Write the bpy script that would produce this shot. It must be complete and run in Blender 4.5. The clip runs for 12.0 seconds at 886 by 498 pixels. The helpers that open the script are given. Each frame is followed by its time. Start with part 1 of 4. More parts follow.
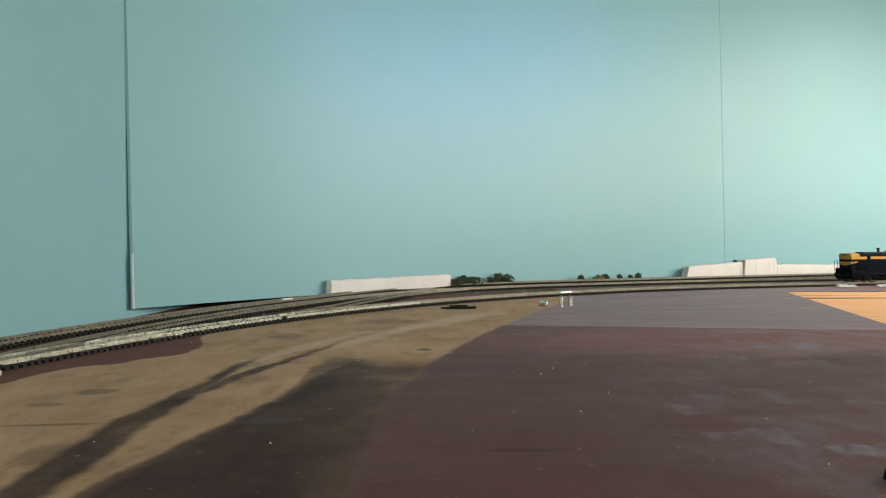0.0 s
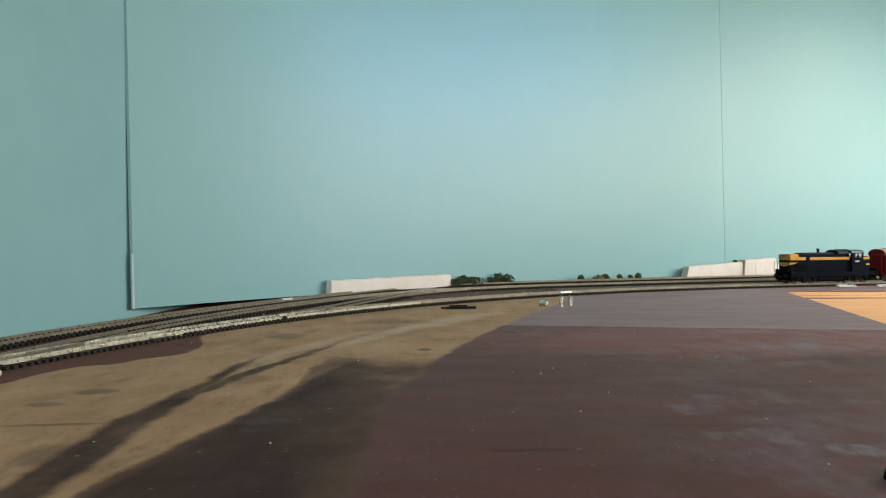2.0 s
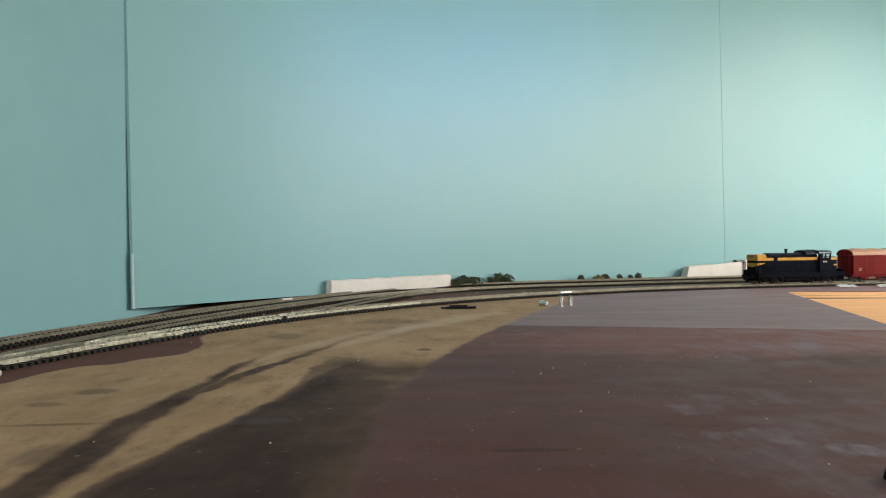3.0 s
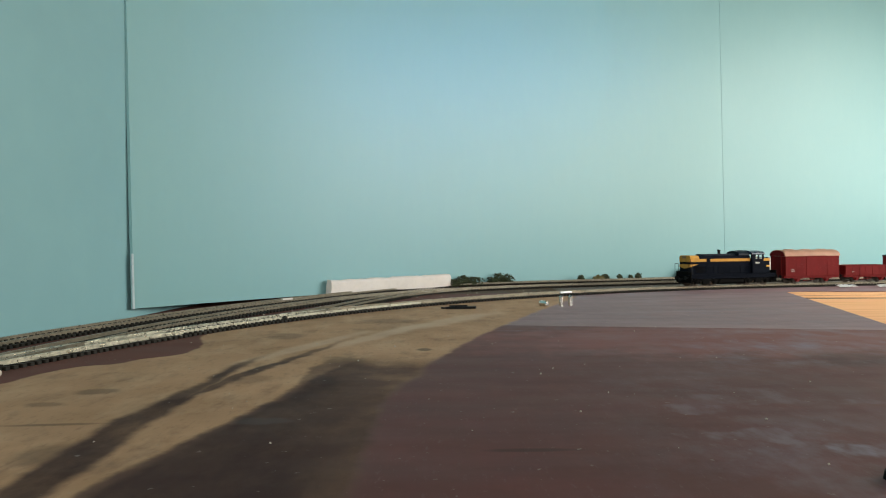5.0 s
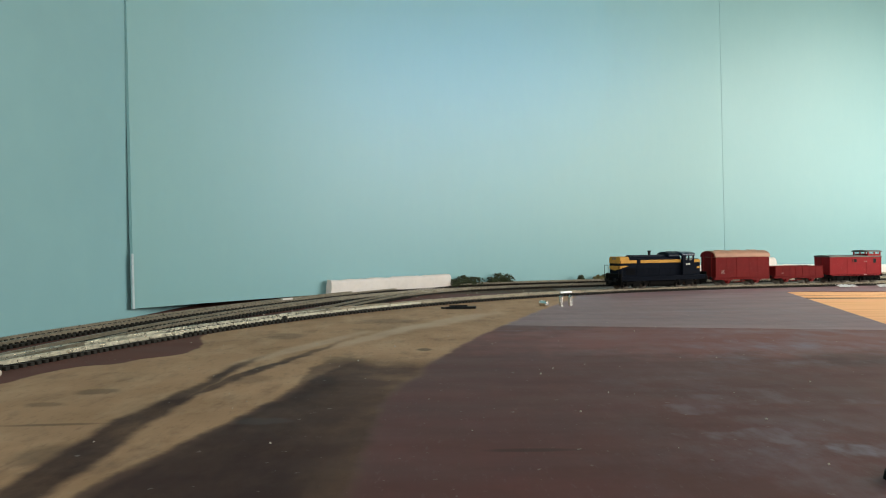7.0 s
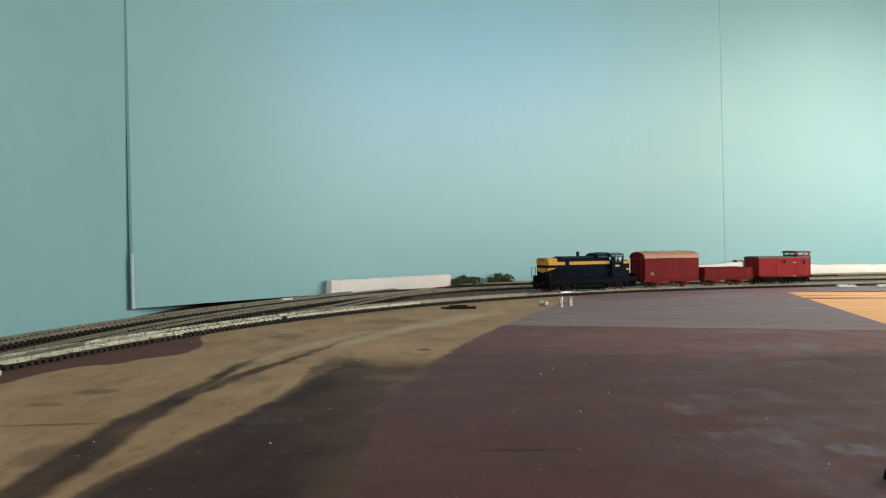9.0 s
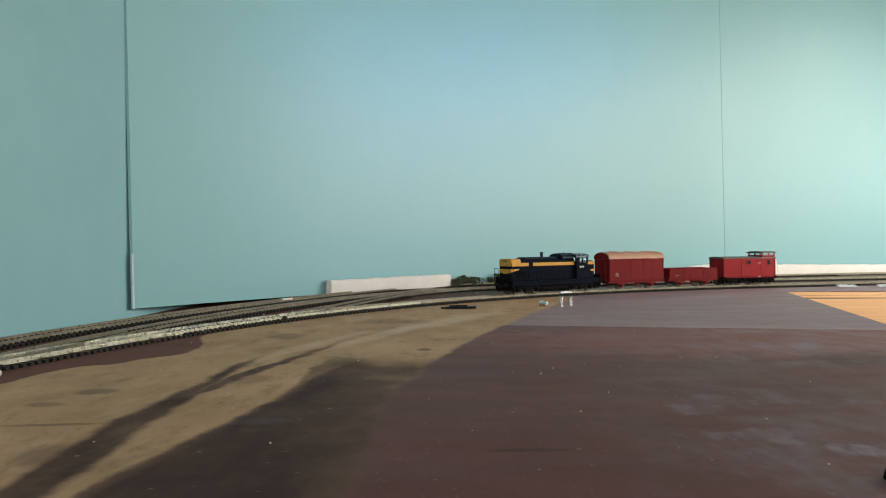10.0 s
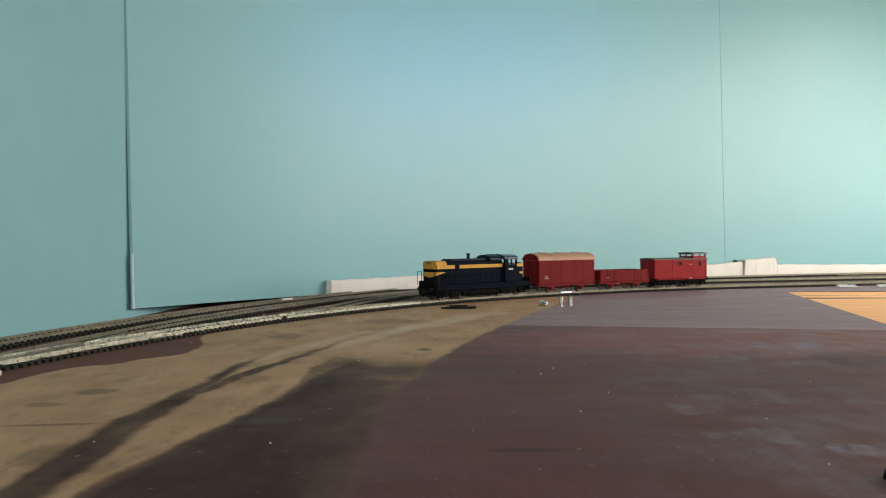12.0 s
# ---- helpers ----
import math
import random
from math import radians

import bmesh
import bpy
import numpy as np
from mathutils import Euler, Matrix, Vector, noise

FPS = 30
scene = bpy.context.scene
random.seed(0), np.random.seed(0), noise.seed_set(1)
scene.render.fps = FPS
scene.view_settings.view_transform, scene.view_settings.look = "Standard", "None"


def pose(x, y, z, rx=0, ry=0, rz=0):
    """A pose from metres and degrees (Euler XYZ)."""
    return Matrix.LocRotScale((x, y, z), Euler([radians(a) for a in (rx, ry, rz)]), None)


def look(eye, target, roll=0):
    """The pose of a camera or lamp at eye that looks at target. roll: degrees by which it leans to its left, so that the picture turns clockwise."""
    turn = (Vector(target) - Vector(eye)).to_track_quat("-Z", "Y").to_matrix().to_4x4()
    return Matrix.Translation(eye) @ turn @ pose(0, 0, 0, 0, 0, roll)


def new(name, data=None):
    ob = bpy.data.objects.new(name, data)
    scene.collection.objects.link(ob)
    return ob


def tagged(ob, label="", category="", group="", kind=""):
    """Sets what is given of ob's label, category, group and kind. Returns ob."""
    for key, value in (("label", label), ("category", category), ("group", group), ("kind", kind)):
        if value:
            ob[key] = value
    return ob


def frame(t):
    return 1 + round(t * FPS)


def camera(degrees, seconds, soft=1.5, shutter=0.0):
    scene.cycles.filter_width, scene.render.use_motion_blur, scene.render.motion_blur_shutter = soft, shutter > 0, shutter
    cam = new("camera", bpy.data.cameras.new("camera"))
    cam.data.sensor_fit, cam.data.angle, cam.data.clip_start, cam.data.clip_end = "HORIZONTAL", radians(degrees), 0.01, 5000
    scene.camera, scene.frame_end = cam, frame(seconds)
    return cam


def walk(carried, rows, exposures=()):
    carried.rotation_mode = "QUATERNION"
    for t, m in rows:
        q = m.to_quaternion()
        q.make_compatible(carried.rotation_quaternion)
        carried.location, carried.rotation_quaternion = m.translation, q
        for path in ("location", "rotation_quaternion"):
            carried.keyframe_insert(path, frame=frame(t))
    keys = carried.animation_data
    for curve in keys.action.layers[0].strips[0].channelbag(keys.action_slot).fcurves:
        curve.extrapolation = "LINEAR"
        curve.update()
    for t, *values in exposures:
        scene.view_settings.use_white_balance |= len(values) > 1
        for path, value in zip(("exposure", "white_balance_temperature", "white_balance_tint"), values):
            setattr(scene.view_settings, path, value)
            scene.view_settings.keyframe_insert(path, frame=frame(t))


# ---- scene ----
cam = camera(66.0, 12.0, soft=1.1)
EYE = (0.0, 0.0, 0.0615)
CAM_POSE = look(EYE, (0.0, 1.0, 0.0615 - 0.00472), -0.51)
walk(cam, [(0.0, CAM_POSE), (12.0, CAM_POSE)])
scene.view_settings.exposure = -0.79

# ---- world and light ----
world = bpy.data.worlds.new("sky")
scene.world = world
world.use_nodes = True
wn = world.node_tree
sky = wn.nodes.new("ShaderNodeTexSky")
sky.sky_type, sky.sun_disc = "NISHITA", False
sky.sun_elevation, sky.sun_rotation = radians(38), radians(150)
wn.nodes["Background"].inputs["Strength"].default_value = 0.12
wn.links.new(sky.outputs["Color"], wn.nodes["Background"].inputs["Color"])


def window_light(name, eye, target, w, h, watts, colour, spread=180.0):
    """An area lamp set in one of the unseen window openings."""
    lamp = bpy.data.lights.new(name, "AREA")
    lamp.shape, lamp.size, lamp.size_y, lamp.energy, lamp.color = "RECTANGLE", w, h, watts, colour
    lamp.spread = radians(spread)
    ob = new(name, lamp)
    ob.matrix_world = look(eye, target)
    return ob


# narrow blue beam added to lay a bluish glow on the backdrop's bend
window_light("backdrop_blue_glow", (1.38, 0.868, 0.67), (-0.02, 1.03, 0.36), 0.21, 0.21, 0.46, (0.22, 0.56, 1.0), 36.0)
window_light("daylight_side_lower", (1.36, 0.60, 0.37), (0.40, 0.50, -0.44), 1.15, 0.58, 38.0, (1.0, 0.99, 0.87))
window_light("daylight_rear", (0.20, -2.18, 0.45), (0.30, -1.2, -1.50), 1.0, 1.10, 112.0, (1.0, 0.95, 0.84))


# ---- materials ----
class Mat:
    """A small builder of procedural node materials."""

    def __init__(self, name, rough=0.5, metal=0.0, spec=0.5):
        self.m = bpy.data.materials.new(name)
        self.m.use_nodes = True
        self.t = self.m.node_tree
        self.b = self.t.nodes["Principled BSDF"]
        self.b.inputs["Roughness"].default_value = rough
        self.b.inputs["Metallic"].default_value = metal
        self.b.inputs["Specular IOR Level"].default_value = spec
        self.co = self.n("ShaderNodeTexCoord").outputs["Object"]

    def n(self, kind, **kw):
        node = self.t.nodes.new(kind)
        for k, v in kw.items():
            node.inputs[k.replace("_", " ")].default_value = v
        return node

    def link(self, a, b):
        self.t.links.new(a, b)

    def coords(self, scale):
        mp = self.n("ShaderNodeMapping")
        mp.inputs["Scale"].default_value = scale
        self.link(self.co, mp.inputs["Vector"])
        return mp.outputs["Vector"]

    def noise(self, scale, detail=4.0, stretch=(1, 1, 1), rough=0.55):
        t = self.n("ShaderNodeTexNoise", Scale=scale, Detail=detail, Roughness=rough)
        self.link(self.coords(stretch), t.inputs["Vector"])
        return t.outputs["Fac"]

    def ramp(self, fac, stops):
        r = self.n("ShaderNodeValToRGB")
        e = r.color_ramp.elements
        while len(e) < len(stops):
            e.new(0.5)
        for el, (p, c) in zip(e, stops):
            el.position = p
            el.color = (*c, 1) if not isinstance(c, (int, float)) else (c, c, c, 1)
        self.link(fac, r.inputs["Fac"])
        return r.outputs["Color"]

    def mix(self, fac, a, b, kind="MIX"):
        x = self.t.nodes.new("ShaderNodeMix")
        x.data_type, x.blend_type = "RGBA", kind
        for i, v in ((0, fac), (6, a), (7, b)):
            if isinstance(v, (int, float)):
                x.inputs[i].default_value = v
            elif isinstance(v, tuple):
                x.inputs[i].default_value = (*v, 1)
            else:
                self.link(v, x.inputs[i])
        return x.outputs[2]

    def math(self, op, a, b=0.0, c=0.0, clamp=False):
        x = self.t.nodes.new("ShaderNodeMath")
        x.operation, x.use_clamp = op, clamp
        for i, v in enumerate((a, b, c)):
            if isinstance(v, (int, float)):
                x.inputs[i].default_value = v
            else:
                self.link(v, x.inputs[i])
        return x.outputs[0]

    def colour(self, c):
        if isinstance(c, tuple):
            self.b.inputs["Base Color"].default_value = (*c, 1)
        else:
            self.link(c, self.b.inputs["Base Color"])
        return self

    def roughness(self, fac, lo, hi):
        mr = self.n("ShaderNodeMapRange", To_Min=lo, To_Max=hi)
        self.link(fac, mr.inputs["Value"])
        self.link(mr.outputs["Result"], self.b.inputs["Roughness"])
        return self

    def bump(self, fac, strength=0.3, dist=0.0005):
        b = self.n("ShaderNodeBump", Strength=strength, Distance=dist)
        self.link(fac, b.inputs["Height"])
        self.link(b.outputs["Normal"], self.b.inputs["Normal"])
        return self


def painted(name, c, rough=0.45, spread=0.25, scale=60.0, dirt=(0.06, 0.05, 0.045), dirty=0.25, metal=0.0, spec=0.5, relief=0.12):
    """Paint with fine mottling and some dust and grime."""
    m = Mat(name, rough, metal, spec)
    lo = tuple(v * (1 - spread) for v in c)
    hi = tuple(min(1.0, v * (1 + spread)) for v in c)
    base = m.ramp(m.noise(scale), [(0.3, lo), (0.7, hi)])
    g = m.ramp(m.noise(scale * 5, 5), [(0.45, 0.0), (0.8, dirty)])
    m.colour(m.mix(g, base, dirt)).roughness(m.noise(scale * 3), rough - 0.1, min(1, rough + 0.15))
    m.bump(m.noise(scale * 14), relief, 0.0002)
    return m.m


def backdrop_paint():
    m = Mat("backdrop_paint", 0.45, 0.0, 0.3)
    big = m.noise(2.2, 3)
    fine = m.noise(90, 4, (1, 1, 0.25))
    c = m.ramp(big, [(0.3, (0.178, 0.333, 0.356)), (0.7, (0.191, 0.352, 0.374))])
    c = m.mix(m.ramp(fine, [(0.35, 0.0), (0.75, 0.10)]), c, (0.226, 0.38, 0.395))
    c = m.mix(m.ramp(m.noise(16, 5), [(0.62, 0.0), (0.8, 0.12)]), c, (0.166, 0.300, 0.315))
    m.colour(c).roughness(m.noise(30), 0.34, 0.46)
    m.bump(m.noise(220, 3, (1, 1, 0.4)), 0.10, 0.0006)
    return m.m


def wood(name, a, b, rough=0.5, grain=(1.5, 40, 40), knots=True):
    m = Mat(name, rough, 0.0, 0.1)
    w = m.noise(6, 6, grain, 0.6)
    c = m.ramp(w, [(0.3, a), (0.5, tuple((x + y) / 2 for x, y in zip(a, b))), (0.7, b)])
    if knots:
        c = m.mix(m.ramp(m.noise(9, 2), [(0.66, 0.0), (0.74, 0.5)]), c, tuple(v * 0.5 for v in a))
    m.colour(c).roughness(w, rough - 0.08, rough + 0.15)
    m.bump(w, 0.08, 0.0003)
    return m.m


def board_paint(name, brown, dark, streaky, sheen, behind=False):
    """Brown paint brushed thinly over plywood, with a bare sandy patch and dark streaks across it."""
    m = Mat(name, 0.6, 0.0, 0.10)
    sep = m.n("ShaderNodeSeparateXYZ")
    m.link(m.co, sep.inputs[0])
    x, y = sep.outputs[0], sep.outputs[1]
    wob = m.math("MULTIPLY", m.math("SUBTRACT", m.noise(60, 4), 0.5), 0.008)
    wob2 = m.math("MULTIPLY", m.math("SUBTRACT", m.noise(14, 3), 0.5), 0.006)
    xw = m.math("ADD", m.math("ADD", x, wob), wob2)
    yn = m.n("ShaderNodeMapRange", From_Min=0.1, From_Max=0.8)
    m.link(y, yn.inputs["Value"])

    def border(points, soft):
        """1 where x lies beyond the border, whose x runs with y through the points."""
        fc = m.n("ShaderNodeFloatCurve")
        cu = fc.mapping.curves[0]
        pts = [((py - 0.1) / 0.7, (px + 0.4) / 0.8) for py, px in points]
        while len(cu.points) < len(pts):
            cu.points.new(0.5, 0.5)
        for p, q in zip(cu.points, pts):
            p.location = q
            p.handle_type = "AUTO_CLAMPED"
        fc.mapping.update()
        m.link(yn.outputs["Result"], fc.inputs["Value"])
        bx = m.math("SUBTRACT", m.math("MULTIPLY", fc.outputs[0], 0.8), 0.4)
        s = m.n("ShaderNodeMapRange", From_Min=-soft, From_Max=soft)
        s.interpolation_type = "SMOOTHSTEP"
        m.link(m.math("SUBTRACT", xw, bx), s.inputs["Value"])
        return s.outputs["Result"]

    grain = m.noise(11, 6, (1.0, 1.5, 1), 0.62)
    fine = m.noise(110, 5, (1, 0.45, 1), 0.62)
    cloud = m.noise(14, 4)
    speckle = m.noise(420, 4, (1, 0.35, 1), 0.65)

    def stain(cx, cy, rx, ry, turn, ragged=0.6):
        """1 inside a ragged oval stain."""
        mp = m.n("ShaderNodeMapping")
        mp.vector_type = "TEXTURE"
        mp.inputs["Location"].default_value = (cx, cy, 0)
        mp.inputs["Rotation"].default_value = (0, 0, radians(turn))
        mp.inputs["Scale"].default_value = (rx, ry, 1)
        m.link(m.co, mp.inputs["Vector"])
        ln = m.t.nodes.new("ShaderNodeVectorMath")
        ln.operation = "LENGTH"
        m.link(mp.outputs["Vector"], ln.inputs[0])
        d = m.math("ADD", ln.outputs["Value"], m.math("MULTIPLY", m.math("SUBTRACT", m.noise(45, 5), 0.5), ragged * 2.4))
        r = m.n("ShaderNodeMapRange", From_Min=1.15, From_Max=0.45)
        r.interpolation_type = "SMOOTHSTEP"
        m.link(d, r.inputs["Value"])
        return r.outputs["Result"]

    # bare plywood
    sand = m.ramp(grain, [(0.25, (0.345, 0.207, 0.124)), (0.5, (0.435, 0.266, 0.160)), (0.78, (0.50, 0.318, 0.200))])
    sand = m.mix(m.ramp(cloud, [(0.46, 0.0), (0.70, 0.55)]), sand, (0.275, 0.168, 0.098))
    sand = m.mix(m.ramp(m.noise(46, 6, (1, 0.5, 1), 0.62), [(0.48, 0.0), (0.70, 0.55)]), sand, (0.54, 0.372, 0.242))
    sand = m.mix(m.ramp(m.noise(70, 6, (1, 0.5, 1), 0.62), [(0.54, 0.0), (0.70, 0.55)]), sand, (0.19, 0.12, 0.085))
    sand = m.mix(m.ramp(speckle, [(0.54, 0.0), (0.72, 0.45)]), sand, (0.20, 0.125, 0.085))
    for cx, cy, rx, ry, turn, deep in ((-0.1497, 0.2929, 0.010, 0.007, 8, 0.6), (-0.1583, 0.2703, 0.010, 0.005, -6, 0.45), (-0.137, 0.2388, 0.020, 0.0022, 4, 0.6),
                                       (-0.119, 0.2060, 0.014, 0.012, -40, 0.55), (-0.055, 0.3650, 0.012, 0.022, 30, 0.55), (-0.090, 0.318, 0.010, 0.014, 10, 0.35),
                                       (-0.012, 0.405, 0.005, 0.006, 0, 0.8), (-0.110, 0.470, 0.016, 0.020, 20, 0.45), (-0.045, 0.560, 0.030, 0.024, 15, 0.45)):
        sand = m.mix(m.math("MULTIPLY", stain(cx, cy, rx, ry, turn), deep), sand, (0.105, 0.070, 0.052))
    # pale dusty sprays that run on from between the dark streaks
    for cx, cy, rx, ry, turn in ((-0.083, 0.425, 0.009, 0.085, -22), (-0.040, 0.480, 0.010, 0.085, -24), (0.005, 0.560, 0.016, 0.10, -30)):
        sand = m.mix(m.math("MULTIPLY", stain(cx, cy, rx, ry, turn, 0.4), 0.6), sand, (0.54, 0.395, 0.285))
    # brushed brown paint
    paint = m.ramp(grain, [(0.3, tuple(v * 0.80 for v in brown)), (0.55, brown), (0.75, tuple(v * 1.2 for v in brown))])
    paint = m.mix(m.ramp(m.noise(16, 4, (0.5, 2.6, 1)), [(0.42, 0.0), (0.70, 0.45)]), paint, tuple(v * 0.62 for v in brown))
    paint = m.mix(m.ramp(fine, [(0.5, 0.0), (0.8, 0.25)]), paint, tuple(v * 1.55 for v in brown))
    paint = m.mix(m.ramp(speckle, [(0.60, 0.0), (0.74, 0.30)]), paint, (0.20, 0.15, 0.15))
    paint = m.mix(m.math("MULTIPLY", stain(0.026, 0.2042, 0.016, 0.0022, 0, 0.4), 0.8), paint, tuple(v * 0.4 for v in brown))
    paint = m.mix(m.math("MULTIPLY", stain(0.215, 0.36, 0.035, 0.030, 20), 0.6 * streaky), paint, tuple(v * 0.45 for v in brown))
    paint = m.mix(m.math("MULTIPLY", stain(0.19, 0.44, 0.20, 0.085, 0, 0.5), 0.7 * streaky), paint, (brown[0] * 1.9, brown[1] * 1.9, brown[2] * 1.9))
    # bluish scuffs, spread to the right to paint in the board's sheen
    scuff_sheen = m.math("MULTIPLY", m.ramp(m.noise(34, 7, (1, 0.7, 1), 0.7), [(0.46, 0.0), (0.70, 0.80 * streaky)]), m.ramp(m.noise(5.5, 2), [(0.36, 0.1), (0.60, 1.0)]))
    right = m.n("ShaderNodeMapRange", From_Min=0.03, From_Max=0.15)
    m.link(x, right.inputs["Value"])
    scuff_sheen = m.math("MULTIPLY", scuff_sheen, right.outputs["Result"], clamp=True)
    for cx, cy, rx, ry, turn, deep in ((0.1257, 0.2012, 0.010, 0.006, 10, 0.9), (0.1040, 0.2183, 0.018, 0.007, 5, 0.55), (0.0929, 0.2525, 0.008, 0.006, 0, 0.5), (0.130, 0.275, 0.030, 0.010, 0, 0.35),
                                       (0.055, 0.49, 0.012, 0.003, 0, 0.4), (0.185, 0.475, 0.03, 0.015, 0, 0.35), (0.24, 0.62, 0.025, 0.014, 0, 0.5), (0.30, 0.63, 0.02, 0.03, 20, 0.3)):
        scuff_sheen = m.math("MAXIMUM", scuff_sheen, m.math("MULTIPLY", m.math("MULTIPLY", stain(cx, cy, rx * 1.3, ry * 1.6, turn, 1.7), deep), m.ramp(fine, [(0.36, 0.1), (0.62, 0.85)])))
    paint = m.mix(scuff_sheen, paint, (0.225, 0.20, 0.25))
    # the dark zone between sand and brown
    main_edge = border([(0.1, -0.100), (0.168, -0.0918), (0.208, -0.0841), (0.241, -0.0771), (0.283, -0.0672), (0.306, -0.0663), (0.341, -0.0675), (0.364, -0.0640), (0.40, -0.056), (0.8, 0.08)], 0.0022)
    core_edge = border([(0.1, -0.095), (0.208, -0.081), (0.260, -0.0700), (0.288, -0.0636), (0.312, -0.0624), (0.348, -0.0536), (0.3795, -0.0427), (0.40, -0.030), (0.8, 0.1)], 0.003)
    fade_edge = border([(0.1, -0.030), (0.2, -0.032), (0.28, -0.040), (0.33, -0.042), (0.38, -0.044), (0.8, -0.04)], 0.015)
    brown_edge = border([(0.1, -0.020), (0.178, -0.0235), (0.222, -0.0236), (0.266, -0.0235), (0.292, -0.0209), (0.3235, -0.0123), (0.354, -0.0076), (0.401, 0.0048), (0.463, 0.0248), (0.539, 0.0513), (0.6495, 0.0942), (0.8, 0.155)], 0.003)

    def upto(y0, y1):
        r = m.n("ShaderNodeMapRange", From_Min=y1, From_Max=y0)
        r.interpolation_type = "SMOOTHSTEP"
        m.link(m.math("ADD", y, m.math("MULTIPLY", wob, 2.0)), r.inputs["Value"])
        return r.outputs["Result"]

    def band(a, b):
        return m.math("MULTIPLY", a, m.math("SUBTRACT", 1.0, b))

    smear = m.ramp(m.noise(26, 7, (1, 0.7, 1), 0.65), [(0.34, 0.35), (0.62, 1.0)])
    olive_zone = m.math("MULTIPLY", m.math("MULTIPLY", main_edge, upto(0.23, 0.41)), smear)
    olive_right = border([(0.1, 0.05), (0.25, 0.030), (0.30, -0.018), (0.34, -0.040), (0.38, -0.054), (0.42, -0.065), (0.8, -0.1)], 0.020)
    olive_zone = band(olive_zone, m.math("MULTIPLY", olive_right, 0.97))
    thin = m.math("MULTIPLY", m.math("MULTIPLY", main_edge, upto(0.345, 0.385)), m.ramp(m.noise(40, 5), [(0.35, 0.45), (0.62, 0.85)]))
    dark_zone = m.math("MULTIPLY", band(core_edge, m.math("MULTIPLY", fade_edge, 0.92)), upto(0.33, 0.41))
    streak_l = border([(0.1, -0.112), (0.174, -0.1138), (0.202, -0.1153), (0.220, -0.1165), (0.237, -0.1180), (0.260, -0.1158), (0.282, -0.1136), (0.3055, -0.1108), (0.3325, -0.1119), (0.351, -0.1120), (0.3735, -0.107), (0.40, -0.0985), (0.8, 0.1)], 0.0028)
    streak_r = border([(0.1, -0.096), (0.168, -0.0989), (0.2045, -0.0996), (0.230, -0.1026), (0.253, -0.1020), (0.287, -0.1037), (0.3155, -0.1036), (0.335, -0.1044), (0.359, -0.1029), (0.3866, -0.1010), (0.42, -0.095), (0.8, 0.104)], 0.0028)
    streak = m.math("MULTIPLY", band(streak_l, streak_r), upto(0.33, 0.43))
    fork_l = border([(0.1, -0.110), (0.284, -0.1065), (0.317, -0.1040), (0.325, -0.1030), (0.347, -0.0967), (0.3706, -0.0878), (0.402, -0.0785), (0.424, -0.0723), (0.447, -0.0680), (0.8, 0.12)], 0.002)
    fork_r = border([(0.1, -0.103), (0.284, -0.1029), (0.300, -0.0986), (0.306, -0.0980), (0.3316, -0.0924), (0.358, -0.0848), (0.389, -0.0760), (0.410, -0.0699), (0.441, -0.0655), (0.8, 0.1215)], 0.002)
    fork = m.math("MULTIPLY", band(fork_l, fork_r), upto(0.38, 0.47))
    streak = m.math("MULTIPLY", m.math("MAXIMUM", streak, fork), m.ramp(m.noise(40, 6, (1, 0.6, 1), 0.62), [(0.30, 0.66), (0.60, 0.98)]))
    # a worn band of red-brown beside the rails
    left_brown = m.math("SUBTRACT", 1.0, border([(0.1, -0.30), (0.29, -0.215), (0.312, -0.2034), (0.347, -0.1965), (0.358, -0.1889), (0.3628, -0.1762), (0.3786, -0.1681), (0.39, -0.1569), (0.406, -0.150), (0.439, -0.1549), (0.467, -0.1662), (0.5, -0.168), (0.6, -0.110), (0.68, -0.042), (0.8, 0.10)], 0.0014))
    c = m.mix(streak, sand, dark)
    c = m.mix(left_brown, c, m.mix(m.ramp(cloud, [(0.4, 0.0), (0.7, 0.5)]), (0.150, 0.066, 0.055), (0.10, 0.05, 0.042)))
    c = m.mix(olive_zone, c, (0.112, 0.074, 0.050))
    c = m.mix(thin, c, tuple(v * 1.5 for v in dark))
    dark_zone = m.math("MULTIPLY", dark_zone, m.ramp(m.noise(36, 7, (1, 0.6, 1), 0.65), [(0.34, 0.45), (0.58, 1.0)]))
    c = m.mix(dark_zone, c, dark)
    c = m.mix(m.math("MULTIPLY", stain(-0.0635, 0.2416, 0.012, 0.006, 0, 1.0), 0.25), c, (0.12, 0.13, 0.13))
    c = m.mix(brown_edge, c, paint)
    c = m.mix(m.ramp(m.noise(260, 2), [(0.70, 0.0), (0.76, 0.45)]), c, (0.34, 0.31, 0.27))
    if behind:
        past = m.n("ShaderNodeMapRange", From_Min=0.0, From_Max=0.02)
        m.link(m.math("ADD", m.math("SUBTRACT", y, m.math("MULTIPLY_ADD", x, 0.167, 0.858)), m.math("MULTIPLY", wob, 3.0)), past.inputs["Value"])
        c = m.mix(m.math("MULTIPLY", past.outputs["Result"], m.ramp(m.noise(22, 5), [(0.3, 0.7), (0.6, 1.0)])), c, (0.10, 0.068, 0.046))
    gloss = m.n("ShaderNodeMapRange", To_Min=0.03, To_Max=sheen)
    m.link(brown_edge, gloss.inputs["Value"])
    m.link(gloss.outputs["Result"], m.b.inputs["Specular IOR Level"])
    m.colour(c).roughness(m.noise(18, 5, (0.7, 2.5, 1)), 0.46, 0.70)
    m.bump(m.math("ADD", grain, m.math("MULTIPLY", fine, 0.5)), 0.10, 0.0004)
    return m.m


